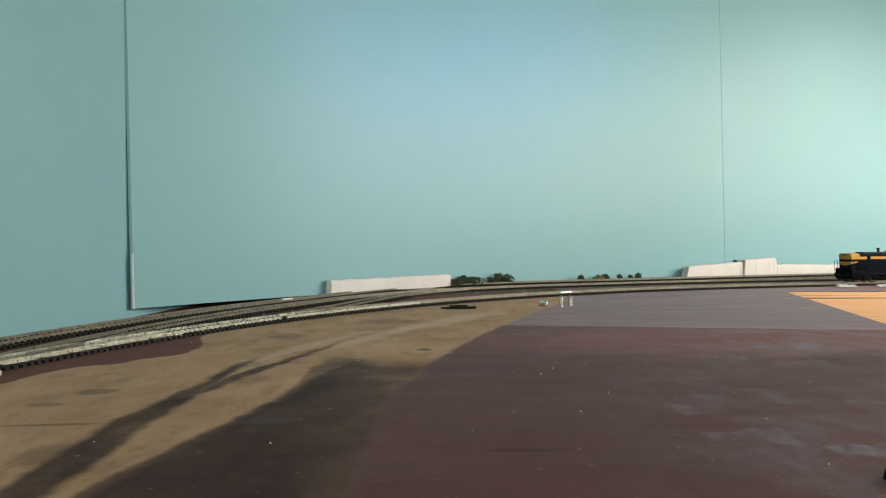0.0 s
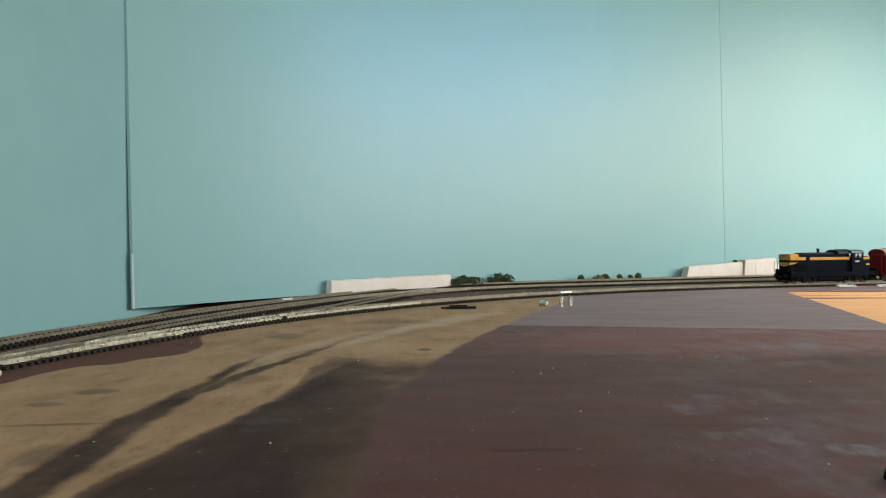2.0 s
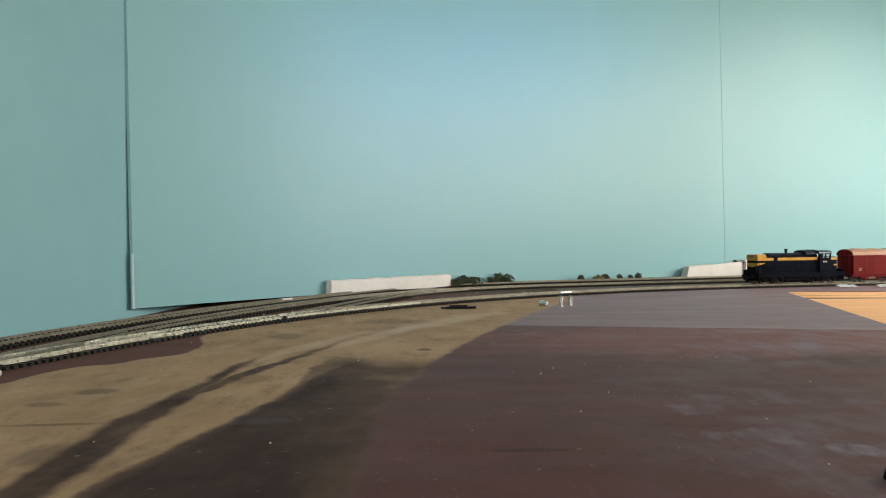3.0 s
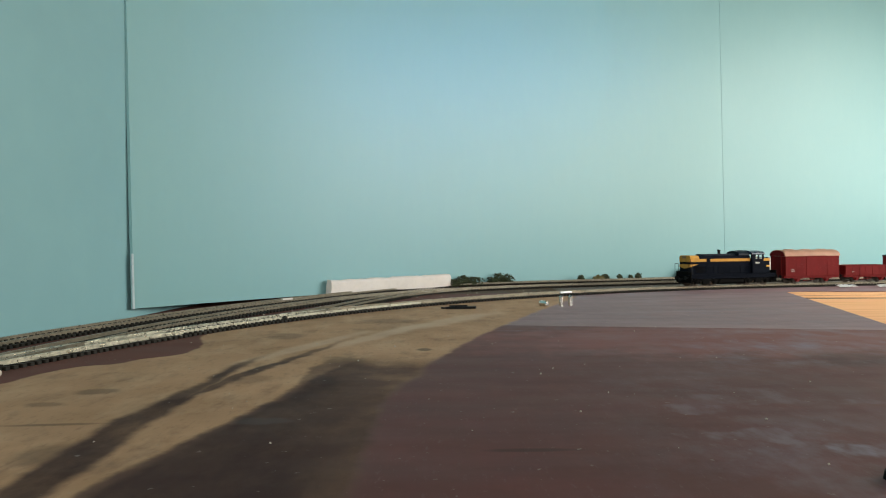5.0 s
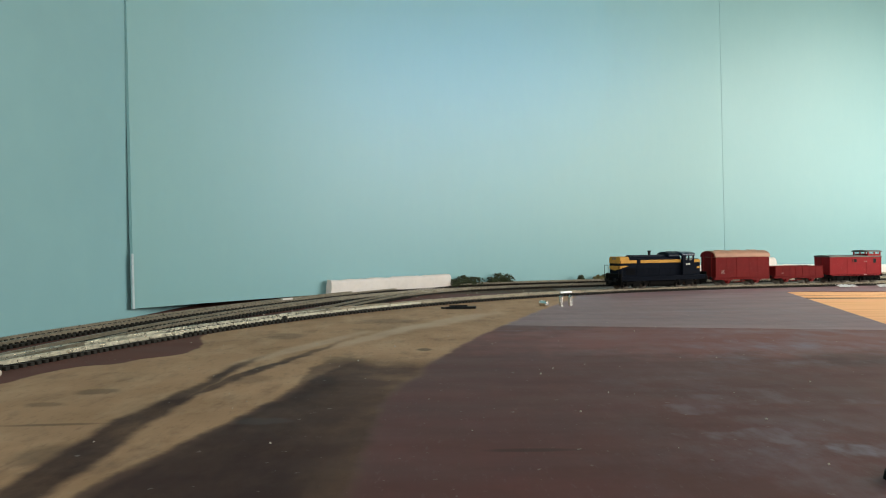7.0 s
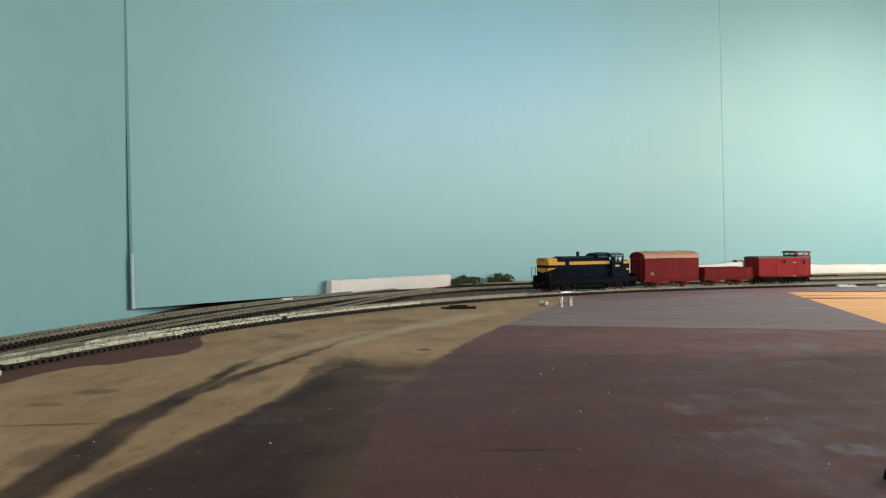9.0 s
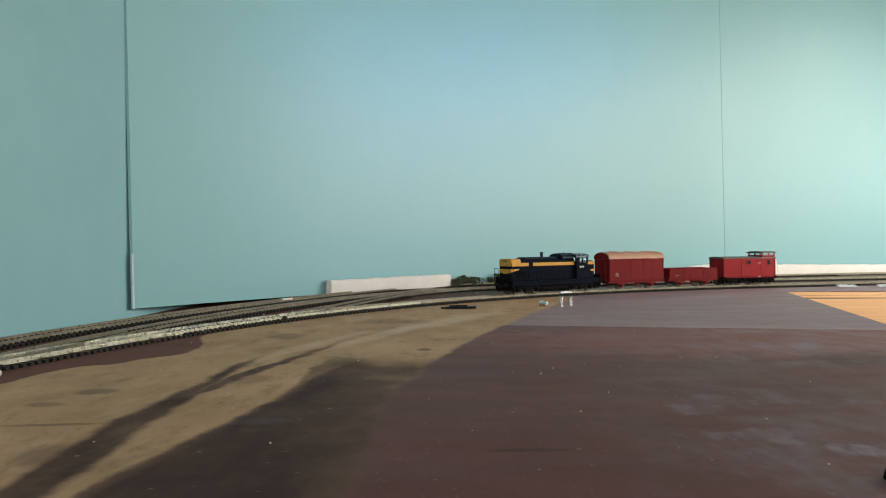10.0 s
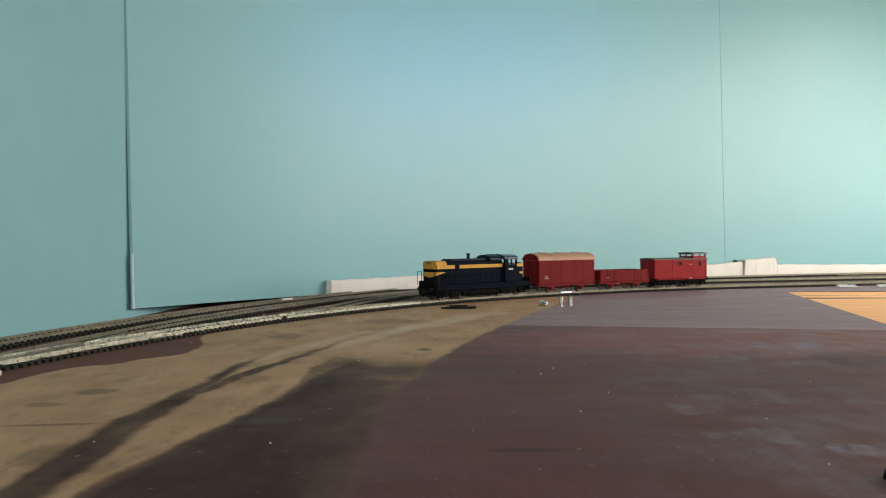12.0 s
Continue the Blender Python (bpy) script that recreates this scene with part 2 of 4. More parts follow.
M_BACK = backdrop_paint()
M_WALL = painted("left_wall_paint", (0.188, 0.355, 0.392), 0.6, 0.04, 6, (0.25, 0.45, 0.44), 0.12)
M_ROOM = painted("room_wall_paint", (0.34, 0.32, 0.29), 0.7, 0.04, 5, (0.6, 0.58, 0.52), 0.15)
M_CEIL = painted("ceiling_paint", (0.28, 0.275, 0.265), 0.8, 0.03, 5, (0.7, 0.7, 0.67), 0.1)
M_CARPET = painted("floor_carpet", (0.12, 0.10, 0.085), 0.95, 0.25, 30)
M_EDGE = painted("sheet_edge", (0.38, 0.47, 0.51), 0.7, 0.08, 30)
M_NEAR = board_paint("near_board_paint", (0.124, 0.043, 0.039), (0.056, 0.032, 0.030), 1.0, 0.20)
M_FAR = board_paint("far_board_paint", (0.265, 0.170, 0.185), (0.145, 0.098, 0.08), 0.35, 0.24, True)
M_PINE = wood("pine_timber", (0.82, 0.40, 0.19), (0.95, 0.52, 0.27), 0.75, (1.5, 16, 16), False)
# dark brown put in as shade between the table timbers
M_GAP_SHADE = painted("dark_gap_shade", (0.075, 0.036, 0.018), 0.8, 0.5, 60, (0.20, 0.10, 0.05), 0.5)
M_FOAM = painted("white_foam", (0.60, 0.545, 0.515), 0.85, 0.05, 40, (0.45, 0.40, 0.35), 0.25, spec=0.2)
M_RAIL = painted("nickel_silver_rail", (0.29, 0.25, 0.19), 0.28, 0.22, 120, (0.10, 0.08, 0.06), 0.4, metal=0.6, relief=0.02)
# rail copy coloured brighter for glints; its dark mottle stands for chair shadows
M_RAILGLINT = painted("glinting_rail", (0.56, 0.53, 0.44), 0.27, 0.25, 70, (0.09, 0.08, 0.055), 0.75, metal=0.85, relief=0.04)
M_BRONZE = painted("brown_bronze_strip", (0.20, 0.13, 0.06), 0.4, 0.2, 120)
M_SLEEPER = painted("black_brown_plastic_sleeper", (0.014, 0.012, 0.010), 0.6, 0.3, 200, (0.04, 0.034, 0.027), 0.3, spec=0.15)
M_STEEL = painted("bright_steel", (0.72, 0.71, 0.68), 0.18, 0.08, 200, (0.3, 0.28, 0.26), 0.15, metal=1.0)
M_BLACK = painted("black_plastic", (0.008, 0.008, 0.009), 0.55, 0.3, 150, (0.022, 0.020, 0.018), 0.3, spec=0.1)
M_NAVY = painted("navy_blue_paint", (0.0030, 0.0046, 0.0095), 0.55, 0.2, 120, (0.006, 0.006, 0.007), 0.3, spec=0.025)
M_NAVYROOF = painted("dark_blue_roof_paint", (0.005, 0.009, 0.018), 0.38, 0.2, 120, (0.010, 0.010, 0.012), 0.3, spec=0.10)
# lighter, glossier copy of the roof blue, to carry the sky's sheen
M_CABROOF = painted("blue_cab_roof_paint", (0.014, 0.026, 0.050), 0.24, 0.15, 120, (0.02, 0.02, 0.024), 0.2, spec=0.5)
M_GOLD = painted("golden_yellow_paint", (0.47, 0.235, 0.035), 0.5, 0.10, 150, (0.26, 0.14, 0.035), 0.35, spec=0.2)
M_UNDER = painted("underframe_black", (0.0045, 0.0042, 0.0042), 0.75, 0.35, 150, (0.010, 0.009, 0.007), 0.4, spec=0.03)
M_VAN = painted("wagon_red_paint", (0.125, 0.008, 0.0085), 0.55, 0.14, 90, (0.07, 0.008, 0.008), 0.3, spec=0.08)
M_GUARD = painted("guard_van_red_paint", (0.225, 0.013, 0.016), 0.5, 0.1, 90, (0.11, 0.012, 0.013), 0.25, spec=0.10)
M_VANROOF = painted("weathered_buff_roof", (0.34, 0.175, 0.11), 0.6, 0.14, 70, (0.28, 0.14, 0.10), 0.35)
M_DKROOF = painted("dark_guard_van_roof", (0.055, 0.045, 0.042), 0.5, 0.25, 90, (0.12, 0.1, 0.09), 0.3)
M_WHITE = painted("white_lettering", (0.42, 0.40, 0.37), 0.6, 0.06, 200)
M_WHEEL = painted("wheel_steel", (0.09, 0.075, 0.065), 0.45, 0.25, 200, (0.035, 0.03, 0.025), 0.4, metal=0.6)
M_PAPER_GLINT = painted("pale_paper_and_glint", (0.93, 0.95, 0.98), 0.7, 0.06, 60)
M_CRUMB = painted("pale_crumb", (0.46, 0.41, 0.34), 0.8, 0.2, 300)
M_BUSH = painted("dark_green_foam_leaf", (0.030, 0.040, 0.017), 0.9, 0.5, 150, (0.09, 0.095, 0.035), 0.55)
M_BUSH2 = painted("olive_dry_leaf", (0.16, 0.13, 0.055), 0.9, 0.35, 150, (0.08, 0.09, 0.03), 0.5)


def glass_material():
    m = Mat("cab_glass", 0.06)
    m.colour((0.75, 0.85, 0.88))
    m.b.inputs["Transmission Weight"].default_value = 0.9
    m.b.inputs["IOR"].default_value = 1.45
    return m.m


M_GLASS = glass_material()


# ---- mesh helpers ----
def add_box(bm, x0, x1, y0, y1, z0, z1, m=None):
    vs = [bm.verts.new((x, y, z)) for x in (x0, x1) for y in (y0, y1) for z in (z0, z1)]
    if m is not None:
        for v in vs:
            v.co = m @ v.co
    for f in ((0, 1, 3, 2), (4, 6, 7, 5), (0, 4, 5, 1), (2, 3, 7, 6), (0, 2, 6, 4), (1, 5, 7, 3)):
        bm.faces.new([vs[i] for i in f])
    return vs


def bevelled(bm, w, seg=1):
    es = [e for e in bm.edges if len(e.link_faces) == 2 and e.calc_face_angle(0) > 0.6]
    bmesh.ops.bevel(bm, geom=es, offset=w, segments=seg, affect="EDGES", profile=0.5)
    return bm


def block(x0, x1, y0, y1, z0, z1, bevel=0.0, seg=1):
    bm = bmesh.new()
    add_box(bm, x0, x1, y0, y1, z0, z1)
    bmesh.ops.recalc_face_normals(bm, faces=bm.faces)
    return bevelled(bm, bevel, seg) if bevel else bm


def add_cyl(bm, p, q, r, seg=12, r2=None):
    p, q = Vector(p), Vector(q)
    d = q - p
    m = Matrix.Translation((p + q) / 2) @ d.to_track_quat("Z", "Y").to_matrix().to_4x4()
    bmesh.ops.create_cone(bm, cap_ends=True, segments=seg, radius1=r, radius2=r if r2 is None else r2, depth=d.length, matrix=m)
    return bm


def prism(profile, x0, x1):
    """A profile in y and z, drawn out along x."""
    bm = bmesh.new()
    a = [bm.verts.new((x0, y, z)) for y, z in profile]
    b = [bm.verts.new((x1, y, z)) for y, z in profile]
    bm.faces.new(a)
    bm.faces.new(b[::-1])
    n = len(profile)
    for i in range(n):
        bm.faces.new((a[i], b[i], b[(i + 1) % n], a[(i + 1) % n]))
    bmesh.ops.recalc_face_normals(bm, faces=bm.faces)
    return bm


def plate(profile, z0, z1):
    """A flat sheet with that outline in x and y."""
    bm = bmesh.new()
    a = [bm.verts.new((x, y, z0)) for x, y in profile]
    b = [bm.verts.new((x, y, z1)) for x, y in profile]
    bm.faces.new(a)
    bm.faces.new(b)
    n = len(profile)
    for i in range(n):
        bm.faces.new((a[i], a[(i + 1) % n], b[(i + 1) % n], b[i]))
    bmesh.ops.recalc_face_normals(bm, faces=bm.faces)
    return bm


def mesh_of(name, bm, material, smooth=False):
    me = bpy.data.meshes.new(name)
    if smooth:
        for e in bm.edges:
            e.smooth = e.calc_face_angle(0) < 0.6
    bm.to_mesh(me)
    bm.free()
    me.materials.append(material)
    if smooth:
        for p in me.polygons:
            p.use_smooth = True
    return me


def part(name, bm, material, parent=None, label="", smooth=False):
    ob = new(name, mesh_of(name, bm, material, smooth))
    ob.parent = parent
    return tagged(ob, label)


def thing(name, m, label, category, group="", kind=""):
    ob = new(name)
    ob.empty_display_size = 0.01
    ob.matrix_world = m
    return tagged(ob, label, category, group, kind)


# ---- the line of the running track ----
START = (0.5931, 0.9766)


def heading(s):
    s = max(s, 0.0)
    return 3.30785 + 0.31509 * s + 1.04925 * s ** 2 - 0.26913 * s ** 3 - 0.09101 * s ** 4


LINE = [(START[0], START[1])]
STEP = 0.005
for i in range(320):
    a = heading((i + 0.5) * STEP)
    LINE.append((LINE[-1][0] + math.cos(a) * STEP, LINE[-1][1] + math.sin(a) * STEP))


def along(s, off=0.0):
    """Place and heading at s metres along the running track, off metres beyond it, away from the viewer."""
    a = heading(s)
    if s <= 0:
        x, y = START[0] + math.cos(a) * s, START[1] + math.sin(a) * s
    else:
        i = min(int(s / STEP), len(LINE) - 2)
        u = s / STEP - i
        x, y = LINE[i][0] * (1 - u) + LINE[i + 1][0] * u, LINE[i][1] * (1 - u) + LINE[i + 1][1] * u
    return x + math.sin(a) * off, y - math.cos(a) * off, a


def smooth(a, b, x):
    u = min(1.0, max(0.0, (x - a) / (b - a)))
    return u * u * (3 - 2 * u)


def glide(table, s):
    """A smooth curve through a few rows of (s, value)."""
    if s <= table[0][0] or s >= table[-1][0]:
        return table[0][1] if s <= table[0][0] else table[-1][1]
    i = max(k for k in range(len(table) - 1) if table[k][0] <= s)

    def slope(k):
        if k in (0, len(table) - 1):
            return 0.0
        return (table[k + 1][1] - table[k - 1][1]) / (table[k + 1][0] - table[k - 1][0])

    (p, v), (q, w) = table[i], table[i + 1]
    u, h = (s - p) / (q - p), q - p
    return (2 * u ** 3 - 3 * u * u + 1) * v + (u ** 3 - 2 * u * u + u) * h * slope(i) + (3 * u * u - 2 * u ** 3) * w + (u ** 3 - u * u) * h * slope(i + 1)


MIDDLE = ((-0.4, 0.119), (0.26, 0.121), (0.5, 0.136), (0.63, 0.125), (0.81, 0.075), (0.95, 0.038), (1.06, 0.011), (1.14, 0.0))
BACK = ((-0.4, 0.270), (-0.06, 0.245), (0.2, 0.214), (0.46, 0.229), (0.55, 0.217), (0.65, 0.175), (0.75, 0.139), (0.85, 0.111), (0.95, 0.086), (1.02, 0.073), (1.10, 0.055), (1.22, 0.040))


def middle_off(s):
    return glide(MIDDLE, s)


def back_off(s):
    return glide(BACK, s)


def crossing_off(s):
    return 0.136 * (1 - smooth(0.50, 0.88, s))


RAIL_TOP = 0.0045

# ---- the room and the boards ----
def slab(name, bm, material, label, category="", kind="structure"):
    ob = part(name, bm, material)
    return tagged(ob, label, category, "", kind)


# floor, ceiling and window walls are unseen, added to shape the window light
slab("floor", block(-0.6, 1.6, -2.4, 2.0, -0.96, -0.90), M_CARPET, "dark carpeted floor under the layout table", "floor")
slab("ceiling", block(-0.6, 1.6, -2.4, 2.0, 1.50, 1.56), M_CEIL, "unseen plain ceiling, kept dull to cut bounced light", "ceiling")
slab("wall_west", plate([(-0.58, -2.3), (-0.474, -2.3), (-0.203, 1.75), (-0.31, 1.75)], -0.90, 1.50), M_WALL, "pale blue-green painted side wall", "wall")
slab("wall_north", block(-0.43, 1.5, 1.75, 1.85, -0.90, 1.50), M_ROOM, "plain wall hidden behind the backdrop", "wall")


def wall_with_opening(name, along_x, at, span, hole, label):
    """A wall 0.1 m thick with one window opening."""
    bm = bmesh.new()
    (a0, a1), (h0, h1, z0, z1) = span, hole
    for p0, p1, q0, q1 in ((a0, h0, -0.9, 1.5), (h1, a1, -0.9, 1.5), (h0, h1, -0.9, z0), (h0, h1, z1, 1.5)):
        if along_x:
            add_box(bm, p0, p1, at, at + 0.1, q0, q1)
        else:
            add_box(bm, at, at + 0.1, p0, p1, q0, q1)
    return slab(name, bm, M_ROOM, label, "wall")


wall_with_opening("wall_east", False, 1.4, (-2.3, 1.75), (-0.1, 1.2, 0.05, 1.13), "unseen room wall added to hold a window opening")
wall_with_opening("wall_south", True, -2.3, (-0.474, 1.4), (-0.32, 0.75, -0.1, 1.2), "unseen room wall added to hold a window opening")

# joint between the two painted sheets, and the slanting end of the far one
JA, JB = (-0.33, 0.594), (0.322, 0.475)
def timber_line(x, y):
    return y - 0.0655 * (x - 0.41)


def ragged_line(y, seed, x0=-0.33, x1=1.4, n=60):
    """A slightly uneven sawn edge across the table."""
    rng = random.Random(seed)
    return [(x0 + (x1 - x0) * i / n, timber_line(x0 + (x1 - x0) * i / n, y) + rng.uniform(-0.0016, 0.0016)) for i in range(n + 1)]


# the gap and groove strips are coloured dark to stand for shade
EDGES = ([(-0.33, -0.5), (1.4, -0.5)], ragged_line(0.764, 1), ragged_line(0.786, 2), ragged_line(0.815, 3), ragged_line(0.824, 4), [(-0.33, 1.75), (1.4, 1.75)])
for i, (name, drop, mat, text) in enumerate((("table_timber", -0.0014, M_PINE, "bare orange pine timber table top"), ("timber_gap_shade", -0.0021, M_GAP_SHADE, "dark strip standing for the shade between two timbers"),
                                             ("timber_plank", -0.0017, M_PINE, "narrow bare pine plank of the table top"), ("timber_groove_shade", -0.0021, M_GAP_SHADE, "thin groove strip coloured dark as shade between two timbers"),
                                             ("timber_rear", -0.0015, M_PINE, "bare pine boarding under the tracks"))):
    slab(name, plate(EDGES[i] + EDGES[i + 1][::-1], -0.05, drop), mat, text, "table top")
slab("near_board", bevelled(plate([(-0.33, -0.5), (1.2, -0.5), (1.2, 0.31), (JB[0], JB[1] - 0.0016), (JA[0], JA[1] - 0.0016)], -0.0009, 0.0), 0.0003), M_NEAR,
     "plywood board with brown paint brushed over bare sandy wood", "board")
slab("far_board", bevelled(plate([JA, JB, (0.432, 0.860), (0.455, 0.867), (1.39, 0.769), (1.39, 1.70), (-0.33, 1.70)], -0.0009, -0.0003), 0.0002), M_FAR,
     "plywood board with worn grey-brown paint under the tracks", "board")

# ---- the curved backdrop ----
def cove(u):
    """Plan of the backdrop: it leaves the side wall, sweeps round the corner and runs on along the back."""
    p = ((-0.313, 0.690), (0.09, 1.20), (0.50, 1.42), (1.95, 1.52))
    k = (1 - u) ** 3, 3 * u * (1 - u) ** 2, 3 * u * u * (1 - u), u ** 3
    near = 1 - 0.125 * max(0.0, 1 - u / 0.28) ** 3
    return near * sum(a * q[0] for a, q in zip(k, p)), near * sum(a * q[1] for a, q in zip(k, p))


def lifted(u):
    """The free end of the bent sheet hangs a little above the boards."""
    return 0.0005 + 0.0077 * max(0.0, 1 - u / 0.28) ** 3


def cove_at_x(x):
    lo, hi = 0.0, 1.0
    for _ in range(40):
        mid = (lo + hi) / 2
        lo, hi = (mid, hi) if cove(mid)[0] < x else (lo, mid)
    p, q = cove(lo), cove(min(1, lo + 0.002))
    return p[0], p[1], math.atan2(q[1] - p[1], q[0] - p[0])


def sheet(name, u0, u1, z1, thick, back, label):
    bm = bmesh.new()
    n = 48
    cols = []
    for i in range(n + 1):
        u = u0 + (u1 - u0) * i / n
        x, y = cove(u)
        x2, y2 = cove(u + 0.001)
        a = math.atan2(y2 - y, x2 - x)
        nx, ny = -math.sin(a), math.cos(a)
        ring = []
        for d in (back, back + thick):
            for z in (lifted(u), z1):
                ring.append(bm.verts.new((x + nx * d - 0.0145 * z, y + ny * d, z)))
        cols.append(ring)
    for a, b in zip(cols, cols[1:]):
        bm.faces.new((a[0], b[0], b[1], a[1]))
        bm.faces.new((a[2], a[3], b[3], b[2]))
        bm.faces.new((a[0], a[2], b[2], b[0]))
        bm.faces.new((a[1], b[1], b[3], a[3]))
    bm.faces.new((cols[0][0], cols[0][1], cols[0][3], cols[0][2]))
    bm.faces.new((cols[-1][0], cols[-1][2], cols[-1][3], cols[-1][1]))
    bmesh.ops.recalc_face_normals(bm, faces=bm.faces)
    for e in bm.edges:
        e.smooth = e.calc_face_angle(0) < 0.5
    ob = part(name, bm, M_BACK, smooth=False)
    for p in ob.data.polygons:
        p.use_smooth = abs(p.normal.z) < 0.5 and p.area > 0.004
    return tagged(ob, label, "backdrop", "", "structure")


lo, hi = 0.0, 1.0
for _ in range(40):
    mid = (lo + hi) / 2
    lo, hi = (mid, hi) if cove(mid)[0] / cove(mid)[1] < 0.4135 else (lo, mid)
SEAM = lo
sheet("backdrop_corner", 0.0, SEAM - 0.0002, 1.1, 0.003, 0.0, "pale sky-blue painted hardboard sheet bent round the corner")
lo, hi = SEAM, 1.0
for _ in range(40):
    mid = (lo + hi) / 2
    lo, hi = (mid, hi) if cove(mid)[0] < 1.41 else (lo, mid)
sheet("backdrop_rear", SEAM + 0.0002, lo, 1.1, 0.003, 0.0003, "pale blue-green painted hardboard sheet along the back")
# pale bare edge strip at the free end of the bent sheet
strip = part("edge_strip", block(-0.0011, 0.0008, -0.0012, 0.0006, 0.0, 0.049, 0.0002), M_EDGE)
strip.matrix_world = pose(-0.2742, 0.6033, 0.008, 0, -0.8, 50)
tagged(strip, "pale torn edge strip of the hardboard sheet", "edge strip", "", "structure")


# ---- the train ----
WHEEL_R = 0.0055
ROLLING = []      # wheelsets, which turn as their vehicle rolls


def wheelset_mesh(r):
    bm = bmesh.new()
    for sy in (-1, 1):
        add_cyl(bm, (0, sy * 0.0070, 0), (0, sy * 0.0076, 0), r + 0.0008, 20)
        add_cyl(bm, (0, sy * 0.0076, 0), (0, sy * 0.0100, 0), r, 20)
        add_cyl(bm, (0, sy * 0.0100, 0), (0, sy * 0.0104, 0), r * 0.78, 16)
        add_cyl(bm, (0, sy * 0.0104, 0), (0, sy * 0.0112, 0), r * 0.30, 10)
        for k in range(4):
            a = k * math.pi / 2
            add_cyl(bm, (math.cos(a) * r * 0.3, sy * 0.0106, math.sin(a) * r * 0.3), (math.cos(a) * r * 0.75, sy * 0.0106, math.sin(a) * r * 0.75), 0.0005, 5)
    add_cyl(bm, (0, -0.011, 0), (0, 0.011, 0), 0.0009, 8)
    return bm


def wheelset(parent, x, z=WHEEL_R):
    ob = part("wheelset", wheelset_mesh(WHEEL_R), M_WHEEL, parent)
    ob.location = (x, 0, z)
    ROLLING.append((ob, x, z))
    return ob


def rounded(hw, z0, z1, r, seg=4):
    """A box section with rounded upper corners."""
    pts = [(-hw, z0)]
    for i in range(seg + 1):
        a = math.pi - i * math.pi / 2 / seg
        pts.append((-hw + r + r * math.cos(a), z1 - r + r * math.sin(a)))
    for i in range(seg + 1):
        a = math.pi / 2 - i * math.pi / 2 / seg
        pts.append((hw - r + r * math.cos(a), z1 - r + r * math.sin(a)))
    pts.append((hw, z0))
    return pts


def arch(hw, z0, z1, lip=0.0, seg=12):
    """A shallow arched section of that rise."""
    pts = [(-hw, z0 - lip)]
    for i in range(seg + 1):
        a = math.pi - i * math.pi / seg
        pts.append((hw * math.cos(a), z0 + (z1 - z0) * math.sin(a) ** 0.85))
    pts.append((hw, z0 - lip))
    return pts


def bogie(parent, x, wheelbase, name="bogie", half=0.0135):
    b = part(name, block(-0.004, 0.004, -0.010, 0.010, 0.0065, 0.0095, 0.0005), M_UNDER, parent)
    b.location = (x, 0, 0)
    for sy in (-1, 1):
        bm = bmesh.new()
        L = wheelbase / 2
        add_box(bm, -L - 0.006, L + 0.006, sy * half - 0.0009, sy * half + 0.0009, 0.0068, 0.0094)
        add_box(bm, -0.005, 0.005, sy * half - 0.0014, sy * half + 0.0014, 0.0034, 0.0096)
        for k in (-1, 1):
            add_box(bm, k * L - 0.0028, k * L + 0.0028, sy * half - 0.0017, sy * half + 0.0017, 0.0034, 0.0088)
            add_cyl(bm, (k * L, sy * half, 0.0055), (k * L, sy * (half + 0.0022), 0.0055), 0.0016, 8)
            for q in (-1, 1):
                add_cyl(bm, (k * L + q * 0.0042, sy * half, 0.0058), (k * L + q * 0.0042, sy * half, 0.0100), 0.0012, 8)
            add_box(bm, k * (L + 0.0068) - 0.0006, k * (L + 0.0068) + 0.0006, sy * half - 0.0014, sy * half + 0.0008, 0.0028, 0.0080)
        part("side_frame", bm, M_UNDER, b)
    for k in (-1, 1):
        wheelset(b, k * wheelbase / 2)
    return b


def coupler(parent, x, s):
    bm = bmesh.new()
    add_box(bm, min(x, x + s * 0.005), max(x, x + s * 0.005), -0.0012, 0.0012, 0.0085, 0.0100)
    add_box(bm, x + s * 0.005 - 0.0012, x + s * 0.005 + 0.0012, -0.0026, 0.0020, 0.0075, 0.0112)
    part("coupler", bm, M_BLACK, parent)


def tube(points, r, seg=6):
    bm = bmesh.new()
    for a, b in zip(points, points[1:]):
        add_cyl(bm, a, b, r, seg)
    return bm


def marks(parent, x, y, z, n, w, h, gap, material=None):
    """Lettering too small to read: a row of plain bars on the side."""
    bm = bmesh.new()
    for i in range(n):
        x0 = x - i * (w + gap)
        add_box(bm, x0 - w, x0, y, y + 0.00015, z, z + h)
    part("lettering", bm, material or M_WHITE, parent)


